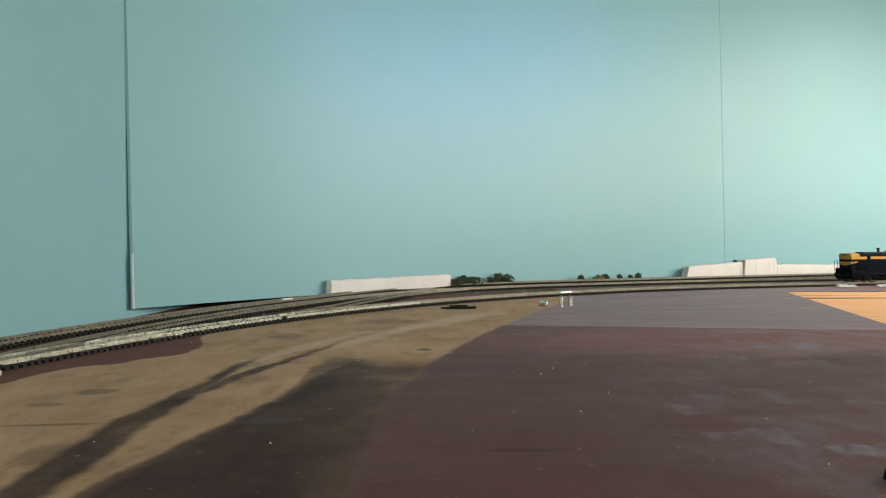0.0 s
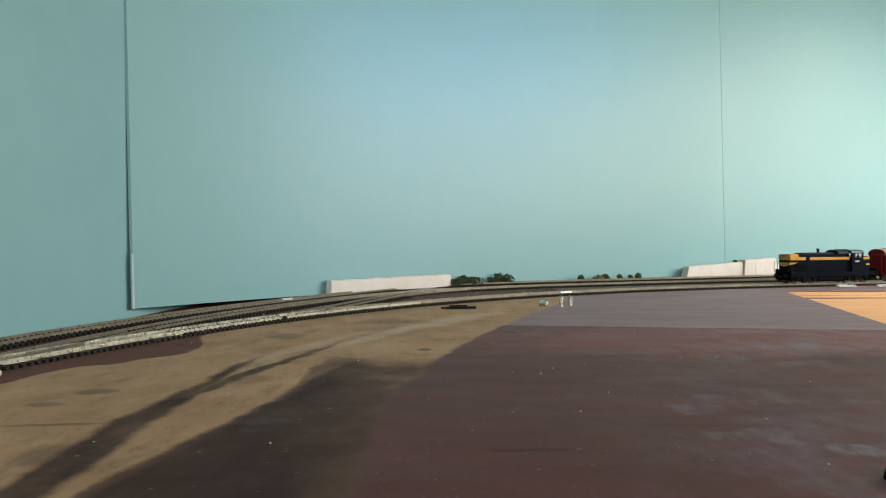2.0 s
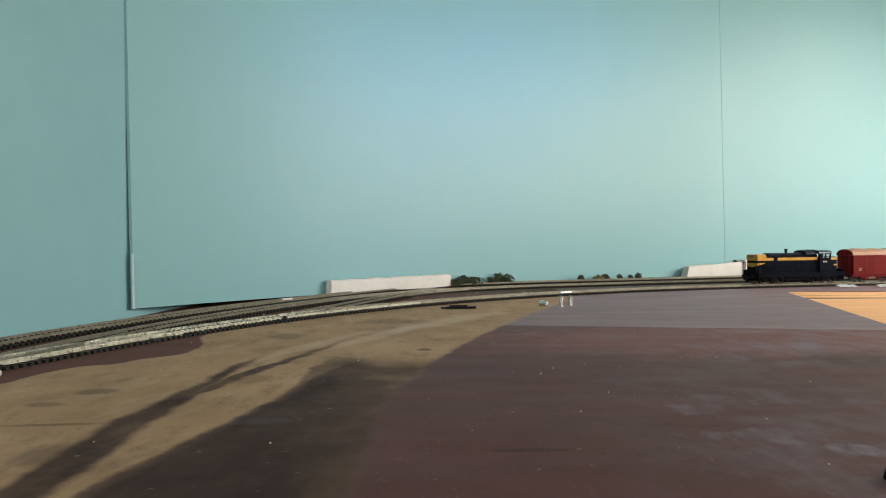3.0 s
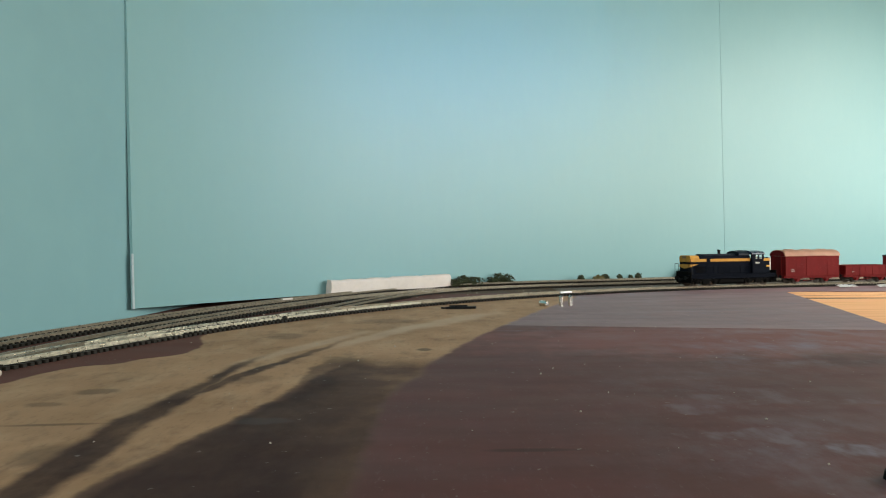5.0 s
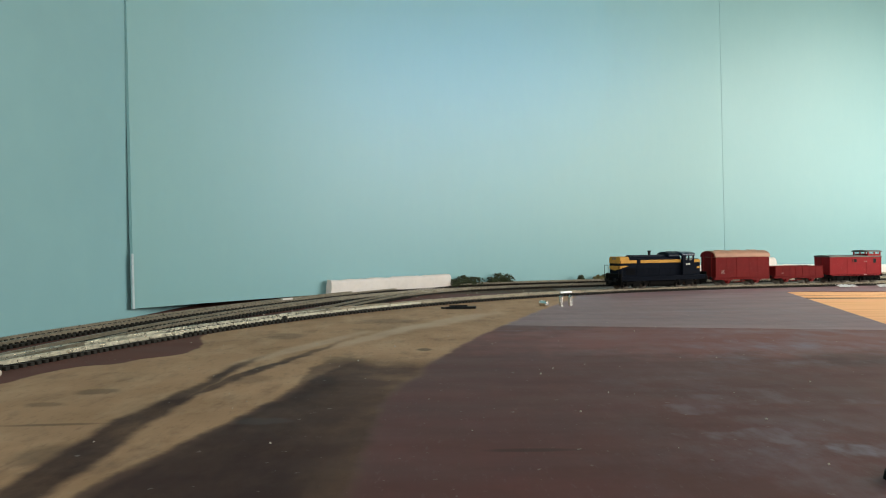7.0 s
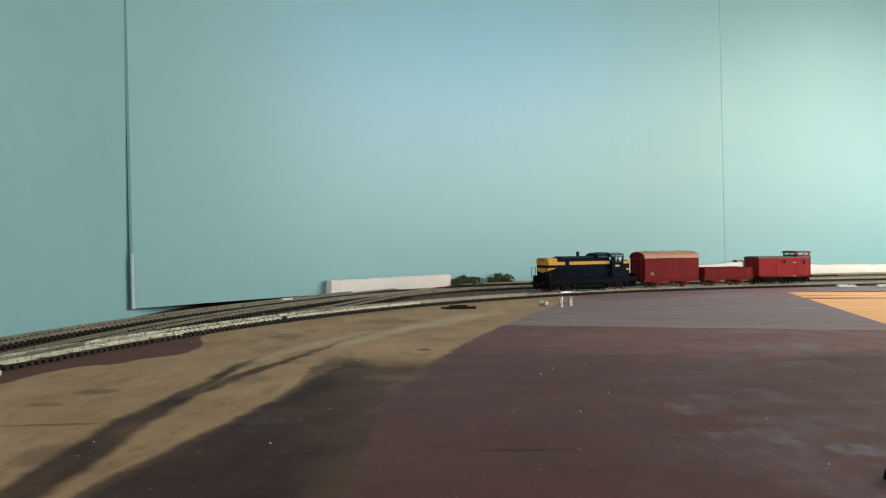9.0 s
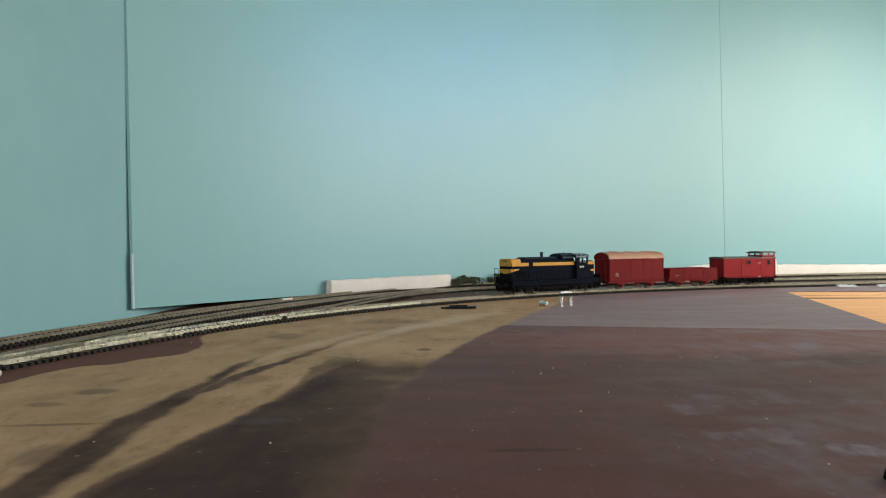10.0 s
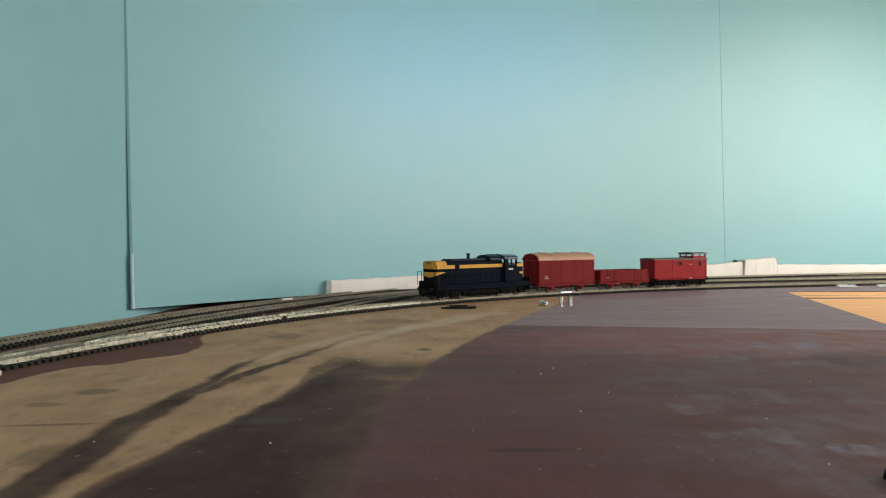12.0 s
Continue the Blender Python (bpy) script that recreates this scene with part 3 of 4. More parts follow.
def locomotive():
    o = thing("diesel_locomotive", pose(0, 0, 0), "navy blue model diesel locomotive with golden yellow stripes", "locomotive")
    N = 0.0725
    F = N - 0.0118   # front face of the hood
    # footplate, sills and headstocks
    part("footplate", block(N - 0.146, F + 0.0025, -0.0160, 0.0160, 0.0135, 0.0160, 0.0004), M_NAVY, o)
    for sy in (-1, 1):
        part("sill", block(N - 0.144, F + 0.002, sy * 0.0150 - 0.0008, sy * 0.0150 + 0.0008, 0.0100, 0.0136, 0.0003), M_NAVY, o)
    for x, s in ((F + 0.0025, 1), (N - 0.146, -1)):
        bm = block(min(x, x - s * 0.002), max(x, x - s * 0.002), -0.0162, 0.0162, 0.0050, 0.0200, 0.0005)
        part("headstock", bm, M_UNDER, o)
        for sy in (-1, 1):
            bm = bmesh.new()
            add_cyl(bm, (x, sy * 0.0098, 0.0115), (x + s * 0.004, sy * 0.0098, 0.0115), 0.0012, 10)
            add_cyl(bm, (x + s * 0.004, sy * 0.0098, 0.0115), (x + s * 0.0048, sy * 0.0098, 0.0115), 0.0026, 14)
            part("buffer", bm, M_BLACK, o)
            bm = bmesh.new()
            for k in range(3):
                add_box(bm, x - s * 0.006 - 0.003, x - s * 0.006 + 0.003, sy * 0.0158 - 0.0010, sy * 0.0158 + 0.0006, 0.0035 + k * 0.0036, 0.0042 + k * 0.0036)
            add_box(bm, x - s * 0.0094 - 0.0004, x - s * 0.0094 + 0.0004, sy * 0.0156 - 0.0005, sy * 0.0156 + 0.0005, 0.0035, 0.0140)
            part("step", bm, M_UNDER, o)
        coupler(o, x, s)
    # long hood
    hood = part("long_hood", bevelled(prism(rounded(0.0115, 0.0160, 0.0408, 0.0032), N - 0.107, F), 0.0005), M_NAVY, o, smooth=False)
    part("roof_fairing", bevelled(prism(rounded(0.0075, 0.0400, 0.0428, 0.0018), N - 0.086, N - 0.034), 0.0012, 2), M_NAVYROOF, hood)
    bm = bmesh.new()
    add_cyl(bm, (N - 0.0655, 0, 0.042), (N - 0.0655, 0, 0.0482), 0.0018, 14)
    add_cyl(bm, (N - 0.0655, 0, 0.0470), (N - 0.0655, 0, 0.0484), 0.0022, 14)
    part("exhaust_stack", bm, M_BLACK, hood)
    part("fan_housing", add_cyl(bmesh.new(), (F - 0.022, 0, 0.0405), (F - 0.022, 0, 0.0416), 0.0050, 20), M_NAVYROOF, hood)
    # louvred doors: slightly proud panels with slats
    for sy in (-1, 1):
        for k in range(7):
            x = N - 0.048 - k * 0.0082
            part("hood_door", block(x - 0.0076, x, sy * 0.01155 - 0.0002, sy * 0.01155 + 0.0001, 0.0175, 0.0322), M_NAVY, hood)
        bm = bmesh.new()
        for k in range(9):
            add_box(bm, N - 0.0425, N - 0.0372, sy * 0.0117 - 0.0002, sy * 0.0117 + 0.0003, 0.020 + k * 0.0021, 0.0211 + k * 0.0021)
        part("louvre", bm, M_NAVY, hood)
        bm = bmesh.new()
        for k in range(10):
            add_box(bm, F - 0.0215, F - 0.0085, sy * 0.0117 - 0.0002, sy * 0.0117 + 0.0003, 0.0182 + k * 0.0009, 0.0186 + k * 0.0009)
        part("radiator_grille", bm, M_UNDER, hood)
        # stripes
        for x0, x1 in ((N - 0.0366, F - 0.0005), (N - 0.1062, N - 0.0430)):
            part("stripe", block(x0, x1, sy * 0.01165 - 0.0003, sy * 0.01165 + 0.0003, 0.0326, 0.0364, 0.0001), M_GOLD, hood)
        top = prism([(sy * 0.01155, 0.0362), (sy * 0.01178, 0.0362), (sy * 0.01178, 0.0385), (sy * 0.01155, 0.0385)], F - 0.0135, F + 0.0002)
        part("nose_band", top, M_GOLD, hood)
        chev = bmesh.new()
        a = [chev.verts.new((x, sy * 0.01180, z)) for x, z in ((F + 0.0001, 0.0294), (F - 0.0125, 0.0294), (F - 0.0080, 0.0280), (F + 0.0001, 0.0258))]
        b = [chev.verts.new((v.co.x, sy * 0.0114, v.co.z)) for v in a]
        chev.faces.new(a)
        chev.faces.new(b[::-1])
        for i in range(4):
            chev.faces.new((a[i], b[i], b[(i + 1) % 4], a[(i + 1) % 4]))
        bmesh.ops.recalc_face_normals(chev, faces=chev.faces)
        part("chevron", chev, M_GOLD, hood)
    part("nose_front_band", prism([(-0.0112, 0.0326), (0.0112, 0.0326), (0.0112, 0.0372), (0.0075, 0.0403), (-0.0075, 0.0403), (-0.0112, 0.0372)], F + 0.0001, F + 0.0005), M_GOLD, hood)
    part("nose_top_band", bevelled(prism(rounded(0.0117, 0.0375, 0.0411, 0.0033), F - 0.0135, F + 0.0003), 0.0002), M_GOLD, hood)
    part("nose_front_chevron", prism([(-0.0112, 0.0294), (0.0112, 0.0294), (0.0112, 0.0258), (0.0, 0.0236), (-0.0112, 0.0258)], F + 0.0001, F + 0.0005), M_GOLD, hood)
    bm = bmesh.new()
    for sy in (-1, 1):
        add_cyl(bm, (F, sy * 0.0022, 0.0388), (F + 0.0014, sy * 0.0022, 0.0388), 0.0017, 12)
    part("headlight", bm, M_BRONZE, hood)
    # cab: sill walls, pillars, roof
    c0, c1 = N - 0.1255, N - 0.1066
    cab = part("cab", block(c0, c1, -0.0155, 0.0155, 0.0160, 0.0352, 0.0004), M_NAVY, o)
    for sy in (-1, 1):
        for x0, x1 in ((c0, c0 + 0.0022), (c0 + 0.0078, c0 + 0.0094), (c1 - 0.0052, c1)):
            part("window_pillar", block(x0, x1, sy * 0.0150 - 0.0006, sy * 0.0150 + 0.0005, 0.0350, 0.0420), M_NAVY, cab)
        part("side_window", block(c0 + 0.002, c1 - 0.0050, sy * 0.0147 - 0.0002, sy * 0.0147 + 0.0002, 0.0352, 0.0418), M_GLASS, cab)
        marks(cab, c1 - 0.0055, 0.01552 if sy > 0 else -0.01567, 0.0292, 3, 0.0018, 0.0021, 0.0006)
        part("cab_door", block(c1 - 0.0050, c1 - 0.0004, sy * 0.0156 - 0.0002, sy * 0.0156 + 0.0002, 0.0165, 0.0345, 0.0001), M_NAVY, cab)
    for x in (c0, c1 - 0.001):
        for y in (-0.0150, -0.0010, 0.0130):
            part("end_pillar", block(x, x + 0.001, y, y + 0.002, 0.0350, 0.0420), M_NAVY, cab)
    part("cab_roof", bevelled(prism(arch(0.0162, 0.0424, 0.0468, 0.0012), c0 - 0.0012, c1 + 0.0012), 0.0004), M_CABROOF, cab)
    hump = part("roof_hatch", bevelled(prism(arch(0.0128, 0.0408, 0.0466, 0.0010), c1 + 0.0016, c1 + 0.0200), 0.0012, 2), M_NAVYROOF, o)
    part("hatch_rib", block(c1 + 0.009, c1 + 0.0102, -0.006, 0.006, 0.0456, 0.0471, 0.0003), M_NAVYROOF, hump)
    bm = bmesh.new()
    for y in (-0.004, 0.004):
        add_cyl(bm, (c1 - 0.004, y, 0.0460), (c1 + 0.002, y, 0.0460), 0.0008, 8, 0.0013)
    part("horn", bm, M_BLACK, cab)
    # short rear hood
    rear = part("rear_hood", bevelled(prism(rounded(0.0115, 0.0160, 0.0372, 0.0040), N - 0.139, c0 - 0.0002), 0.0005), M_NAVY, o)
    for sy in (-1, 1):
        part("rear_stripe", block(N - 0.1388, c0 - 0.001, sy * 0.01165 - 0.0003, sy * 0.01165 + 0.0003, 0.0326, 0.0362, 0.0001), M_GOLD, rear)
        part("rear_chevron", block(N - 0.1388, N - 0.1330, sy * 0.01165 - 0.0003, sy * 0.01165 + 0.0003, 0.0245, 0.0268, 0.0001), M_GOLD, rear)
    part("rear_front_band", block(N - 0.1395, N - 0.1390, -0.011, 0.011, 0.0322, 0.0358), M_GOLD, rear)
    # handrails
    for sy in (-1, 1):
        e = F + 0.0048
        part("front_handrail", tube([(e, sy * 0.0150, 0.0150), (e, sy * 0.0150, 0.0300), (F - 0.0005, sy * 0.0150, 0.0300), (F - 0.0005, sy * 0.0150, 0.0160)], 0.00032), M_BLACK, o)
        part("side_handrail", tube([(F - 0.004, sy * 0.0152, 0.0160), (F - 0.004, sy * 0.0152, 0.0262), (N - 0.104, sy * 0.0152, 0.0262), (N - 0.104, sy * 0.0152, 0.0160)], 0.00026), M_NAVY, o)
        bm = bmesh.new()
        for k in range(1, 5):
            add_cyl(bm, (F - 0.004 - k * 0.018, sy * 0.0152, 0.0158), (F - 0.004 - k * 0.018, sy * 0.0152, 0.0262), 0.00026, 6)
        part("rail_stanchion", bm, M_NAVY, o)
    # fuel tank, battery boxes, bogies
    part("fuel_tank", bevelled(prism([(-0.0135, 0.0095), (-0.0135, 0.0045), (-0.0095, 0.0022), (0.0095, 0.0022), (0.0135, 0.0045), (0.0135, 0.0095)], N - 0.096, N - 0.056), 0.0006), M_UNDER, o)
    for sy in (-1, 1):
        part("air_tank", add_cyl(bmesh.new(), (N - 0.092, sy * 0.0138, 0.0115), (N - 0.058, sy * 0.0138, 0.0115), 0.0020, 12), M_UNDER, o)
    for x in (N - 0.034, N - 0.117):
        bogie(o, x, 0.028)
    return o


def wagon_chassis(o, half, wheelbase, material, frames):
    part("underframe", block(-half, half, -0.0125, 0.0125, 0.0088, 0.0108, 0.0003), material, o)
    for sy in (-1, 1):
        part("sole_bar", block(-half, half, sy * 0.0132 - 0.0007, sy * 0.0132 + 0.0007, 0.0080, 0.0112, 0.0002), material, o)
        for x in (-wheelbase / 2, wheelbase / 2):
            bm = bmesh.new()
            pts = [(x - 0.0062, 0.0085), (x - 0.0020, 0.0030), (x + 0.0020, 0.0030), (x + 0.0062, 0.0085)]
            a = [bm.verts.new((px, sy * 0.0128, pz)) for px, pz in pts]
            b = [bm.verts.new((px, sy * 0.0140, pz)) for px, pz in pts]
            bm.faces.new(a)
            bm.faces.new(b[::-1])
            for i in range(4):
                bm.faces.new((a[i], b[i], b[(i + 1) % 4], a[(i + 1) % 4]))
            add_box(bm, x - 0.0016, x + 0.0016, sy * 0.0148 - 0.0010, sy * 0.0148 + 0.0010, 0.0042, 0.0072)
            add_box(bm, x - 0.0075, x + 0.0075, sy * 0.0143 - 0.0006, sy * 0.0143 + 0.0006, 0.0072, 0.0082)
            bmesh.ops.recalc_face_normals(bm, faces=bm.faces)
            part("axle_guard", bm, frames, o)
        part("brake_lever", tube([(-0.004, sy * 0.0146, 0.0062), (0.014, sy * 0.0146, 0.0046)], 0.0005), frames, o)
    for x in (-wheelbase / 2, wheelbase / 2):
        wheelset(o, x)
    for s in (-1, 1):
        part("buffer_beam", block(min(s * half, s * (half + 0.0015)), max(s * half, s * (half + 0.0015)), -0.0145, 0.0145, 0.0082, 0.0118, 0.0003), material, o)
        for sy in (-1, 1):
            bm = bmesh.new()
            add_cyl(bm, (s * half, sy * 0.0098, 0.0102), (s * (half + 0.0040), sy * 0.0098, 0.0102), 0.0010, 8)
            add_cyl(bm, (s * (half + 0.0040), sy * 0.0098, 0.0102), (s * (half + 0.0046), sy * 0.0098, 0.0102), 0.0023, 12)
            part("buffer", bm, M_BLACK, o)
        coupler(o, s * half, s)


def box_van():
    o = thing("box_van", pose(0, 0, 0), "dark red model box van with a buff arched roof", "goods van")
    h = 0.0425
    wagon_chassis(o, h, 0.046, M_VAN, M_VAN)
    body = part("body", block(-h, h, -0.0152, 0.0152, 0.0106, 0.0388, 0.0003), M_VAN, o)
    for s in (-1, 1):   # end walls rise into the curve of the roof
        part("end_wall", prism(arch(0.0150, 0.0386, 0.0462), min(s * (h + 0.0002), s * (h + 0.0018)), max(s * (h + 0.0002), s * (h + 0.0018))), M_VAN, body)
        for y in (-0.0085, 0.0085):
            part("end_post", block(s * (h + 0.0020) - 0.0005, s * (h + 0.0020) + 0.0005, y - 0.0008, y + 0.0008, 0.0108, 0.0430), M_VAN, body)
    roof = part("roof", bevelled(prism(arch(0.0163, 0.0388, 0.0472, 0.0006, 16), -h - 0.0012, h + 0.0012), 0.0003), M_VANROOF, o, "weathered buff-coloured arched roof", True)
    for x in (-0.026, 0.0, 0.026):
        part("roof_vent", block(x - 0.0060, x + 0.0060, -0.0030, 0.0030, 0.0466, 0.0480, 0.0006), M_VANROOF, roof)
    for sy in (-1, 1):
        for k in range(12):
            z = 0.0122 + k * 0.0021
            part("side_plank", block(-h + 0.001, -0.0102, sy * 0.0153 - 0.00012, sy * 0.0153 + 0.00012, z, z + 0.0019), M_VAN, body)
            part("side_plank", block(0.0102, h - 0.001, sy * 0.0153 - 0.00012, sy * 0.0153 + 0.00012, z, z + 0.0019), M_VAN, body)
        part("sliding_door", block(-0.0098, 0.0098, sy * 0.0154 - 0.0003, sy * 0.0154 + 0.0002, 0.0112, 0.0378, 0.0002), M_VAN, body)
        part("door_rail", block(-0.0200, 0.0102, sy * 0.0160 - 0.0003, sy * 0.0160 + 0.0003, 0.0378, 0.0386), M_VAN, body)
        for x in (-h + 0.0008, -0.0245, 0.0245, h - 0.0008):
            part("side_post", block(x - 0.0007, x + 0.0007, sy * 0.0155 - 0.00025, sy * 0.0155 + 0.0001, 0.0106, 0.0386), M_VAN, body)
        marks(body, 0.0335, 0.01545 if sy > 0 else -0.0156, 0.0195, 2, 0.0016, 0.0008, 0.0006)
        marks(body, 0.0340, 0.01545 if sy > 0 else -0.0156, 0.0170, 3, 0.0014, 0.0008, 0.0005)
    return o


def open_wagon():
    o = thing("open_wagon", pose(0, 0, 0), "dark red low-sided open model wagon", "wagon")
    h = 0.0380
    wagon_chassis(o, h, 0.040, M_VAN, M_VAN)
    part("wagon_floor", block(-h, h, -0.0145, 0.0145, 0.0106, 0.0116), M_VAN, o)
    for sy in (-1, 1):
        side = part("side_wall", block(-h, h, sy * 0.0147 - 0.0006, sy * 0.0147 + 0.0006, 0.0108, 0.0240, 0.0002), M_VAN, o)
        part("top_rail", block(-h - 0.0003, h + 0.0003, sy * 0.0148 - 0.0009, sy * 0.0148 + 0.0009, 0.0238, 0.0247, 0.0002), M_VAN, side)
        for k in range(8):
            x = -h + 0.0012 + k * (2 * h - 0.0024) / 7
            part("rib", block(x - 0.0006, x + 0.0006, sy * 0.0154 - 0.0002, sy * 0.0154 + 0.00015, 0.0108, 0.0238), M_VAN, side)
        marks(side, 0.028, 0.01535 if sy > 0 else -0.0155, 0.0150, 2, 0.0014, 0.0007, 0.0005)
    for s in (-1, 1):
        part("end_wall", block(s * h - 0.0006, s * h + 0.0006, -0.0146, 0.0146, 0.0108, 0.0244, 0.0002), M_VAN, o)
    return o


def guard_van():
    o = thing("guards_van", pose(0, 0, 0), "bright red model guard's van with a raised lookout at its rear", "guard's van")
    h = 0.0413
    part("underframe", block(-h, h, -0.0135, 0.0135, 0.0096, 0.0118, 0.0003), M_UNDER, o)
    body = part("body", block(-h, h, -0.0150, 0.0150, 0.0116, 0.0366, 0.0003), M_GUARD, o)
    roof = part("roof", bevelled(prism(arch(0.0158, 0.0366, 0.0388, 0.0006), -h - 0.0010, h + 0.0010), 0.0003), M_DKROOF, o, "dark shallow arched roof")
    cup = part("lookout", block(-h, -0.0205, -0.0140, 0.0140, 0.0368, 0.0400, 0.0003), M_GUARD, o)
    for x in (-h + 0.0010, -0.0315, -0.0215):
        for sy in (-1, 1):
            part("lookout_post", block(x - 0.0009, x + 0.0009, sy * 0.0132 - 0.0007, sy * 0.0132 + 0.0007, 0.0398, 0.0436), M_GUARD, cup)
    for sy in (-1, 1):
        part("lookout_glass", block(-h + 0.0012, -0.0215, sy * 0.0130 - 0.0002, sy * 0.0130 + 0.0002, 0.0400, 0.0434), M_GLASS, cup)
    part("lookout_roof", bevelled(prism(arch(0.0152, 0.0436, 0.0456, 0.0006), -h - 0.0018, -0.0186), 0.0004), M_DKROOF, cup)
    for sy in (-1, 1):
        for x, w, z0, z1 in ((0.0010, 0.0030, 0.0280, 0.0340), (0.0052, 0.0012, 0.0280, 0.0340), (-0.0300, 0.0028, 0.0268, 0.0344)):
            win = part("window", block(x - w, x + w, sy * 0.0152 - 0.0003, sy * 0.0152 + 0.0003, z0, z1, 0.0001), M_GUARD, body)
            part("pane", block(x - w + 0.0006, x + w - 0.0006, sy * 0.0155 - 0.0001, sy * 0.0155 + 0.0001, z0 + 0.0007, z1 - 0.0007), M_BLACK, win)
        for x in (-h + 0.0010, -0.0180, 0.0130, h - 0.0010):
            part("side_post", block(x - 0.0006, x + 0.0006, sy * 0.0152 - 0.0003, sy * 0.0152 + 0.0003, 0.0118, 0.0364), M_GUARD, body)
        for k in range(13):
            z = 0.0122 + k * 0.0019
            part("waist_board", block(-h + 0.002, h - 0.002, sy * 0.0151 - 0.00008, sy * 0.0151 + 0.00008, z, z + 0.0017), M_GUARD, body)
        part("step_board", block(-h + 0.004, h - 0.004, sy * 0.0152 - 0.0012, sy * 0.0152 + 0.0012, 0.0102, 0.0110), M_GUARD, o)
        marks(body, -0.0130, 0.0154 if sy > 0 else -0.01555, 0.0296, 3, 0.0012, 0.0007, 0.0004)
        marks(o, -0.0130, 0.0156 if sy > 0 else -0.01575, 0.0112, 2, 0.0015, 0.0010, 0.0006)
        part("queen_post", tube([(-0.016, sy * 0.0120, 0.0098), (-0.007, sy * 0.0120, 0.0062), (0.007, sy * 0.0120, 0.0062), (0.016, sy * 0.0120, 0.0098)], 0.0004), M_UNDER, o)
    for s in (-1, 1):
        part("end_post", block(s * h - 0.0008, s * h + 0.0008, -0.0010, 0.0010, 0.0118, 0.0366), M_GUARD, body)
        bm = bmesh.new()
        for sy in (-1, 1):
            add_cyl(bm, (s * h, sy * 0.0098, 0.0104), (s * (h + 0.0040), sy * 0.0098, 0.0104), 0.0010, 8)
            add_cyl(bm, (s * (h + 0.0040), sy * 0.0098, 0.0104), (s * (h + 0.0046), sy * 0.0098, 0.0104), 0.0023, 12)
        part("buffers", bm, M_BLACK, o)
        coupler(o, s * h, s)
    for x in (-0.024, 0.024):
        bogie(o, x, 0.019, half=0.0128)
    return o


loco, van, wagon, guard = locomotive(), box_van(), open_wagon(), guard_van()


# ---- foam blocks, bushes and clutter ----
def foam_block(x0, x1, h0, h1, depth, gap, label, start=0.0, end=0.0):
    """A rough strip of white foam along the foot of the backdrop; its ends lean by start and end metres."""
    xa, ya, _ = cove_at_x(x0)
    xb, yb, _ = cove_at_x(x1)
    a = math.atan2(yb - ya, xb - xa)
    L = math.hypot(xb - xa, yb - ya)
    bm = bmesh.new()
    n = 26
    rng = random.Random(int(x0 * 1000) + 7)
    rings = []
    for i in range(n + 1):
        u = i / n
        h = h0 + (h1 - h0) * u + rng.uniform(-0.0006, 0.0006)
        d = depth + rng.uniform(-0.0007, 0.0007)
        c = min(0.0045, h * 0.3)
        prof = [(0, 0), (-d, 0), (-d - 0.0006, h * 0.5)]
        prof += [(-d + c - c * math.cos(k * math.pi / 8), h - c + c * math.sin(k * math.pi / 8)) for k in range(5)]
        prof += [(-0.001, h - rng.uniform(0.0, 0.0008)), (0, h * 0.6)]
        lean = (start * (1 - u) ** 6, end * u ** 6)
        rings.append([bm.verts.new((u * L + lean[0] * z / h - lean[1] * (z / h) ** 2 + rng.uniform(-1, 1) * 0.0003, y + rng.uniform(-1, 1) * 0.00025, z)) for y, z in prof])
    w = len(rings[0])
    for p, q in zip(rings, rings[1:]):
        for k in range(w):
            bm.faces.new((p[k], q[k], q[(k + 1) % w], p[(k + 1) % w]))
    bm.faces.new(rings[0][::-1])
    bm.faces.new(rings[-1])
    bmesh.ops.recalc_face_normals(bm, faces=bm.faces)
    ob = part("foam_strip", bm, M_FOAM, smooth=True)
    ob.matrix_world = pose(xa + math.sin(a) * gap, ya - math.cos(a) * gap, -0.0003, 0, 0, math.degrees(a))
    return tagged(ob, label, "foam strip", "foam strips along the backdrop")


foam_block(-0.150, 0.004, 0.0200, 0.0200, 0.010, 0.003, "white polystyrene strip with a clean-cut top beside the tracks", 0.002, 0.004)
foam_block(0.434, 0.556, 0.0200, 0.0270, 0.016, 0.008, "white polystyrene strip rising towards a taller block", 0.006)
foam_block(0.5562, 0.632, 0.0305, 0.0340, 0.020, 0.008, "taller white polystyrene block with a rough top", 0.003, 0.008)
foam_block(0.633, 0.99, 0.0205, 0.0145, 0.014, 0.008, "thin white polystyrene strip tapering along the backdrop", 0.004)


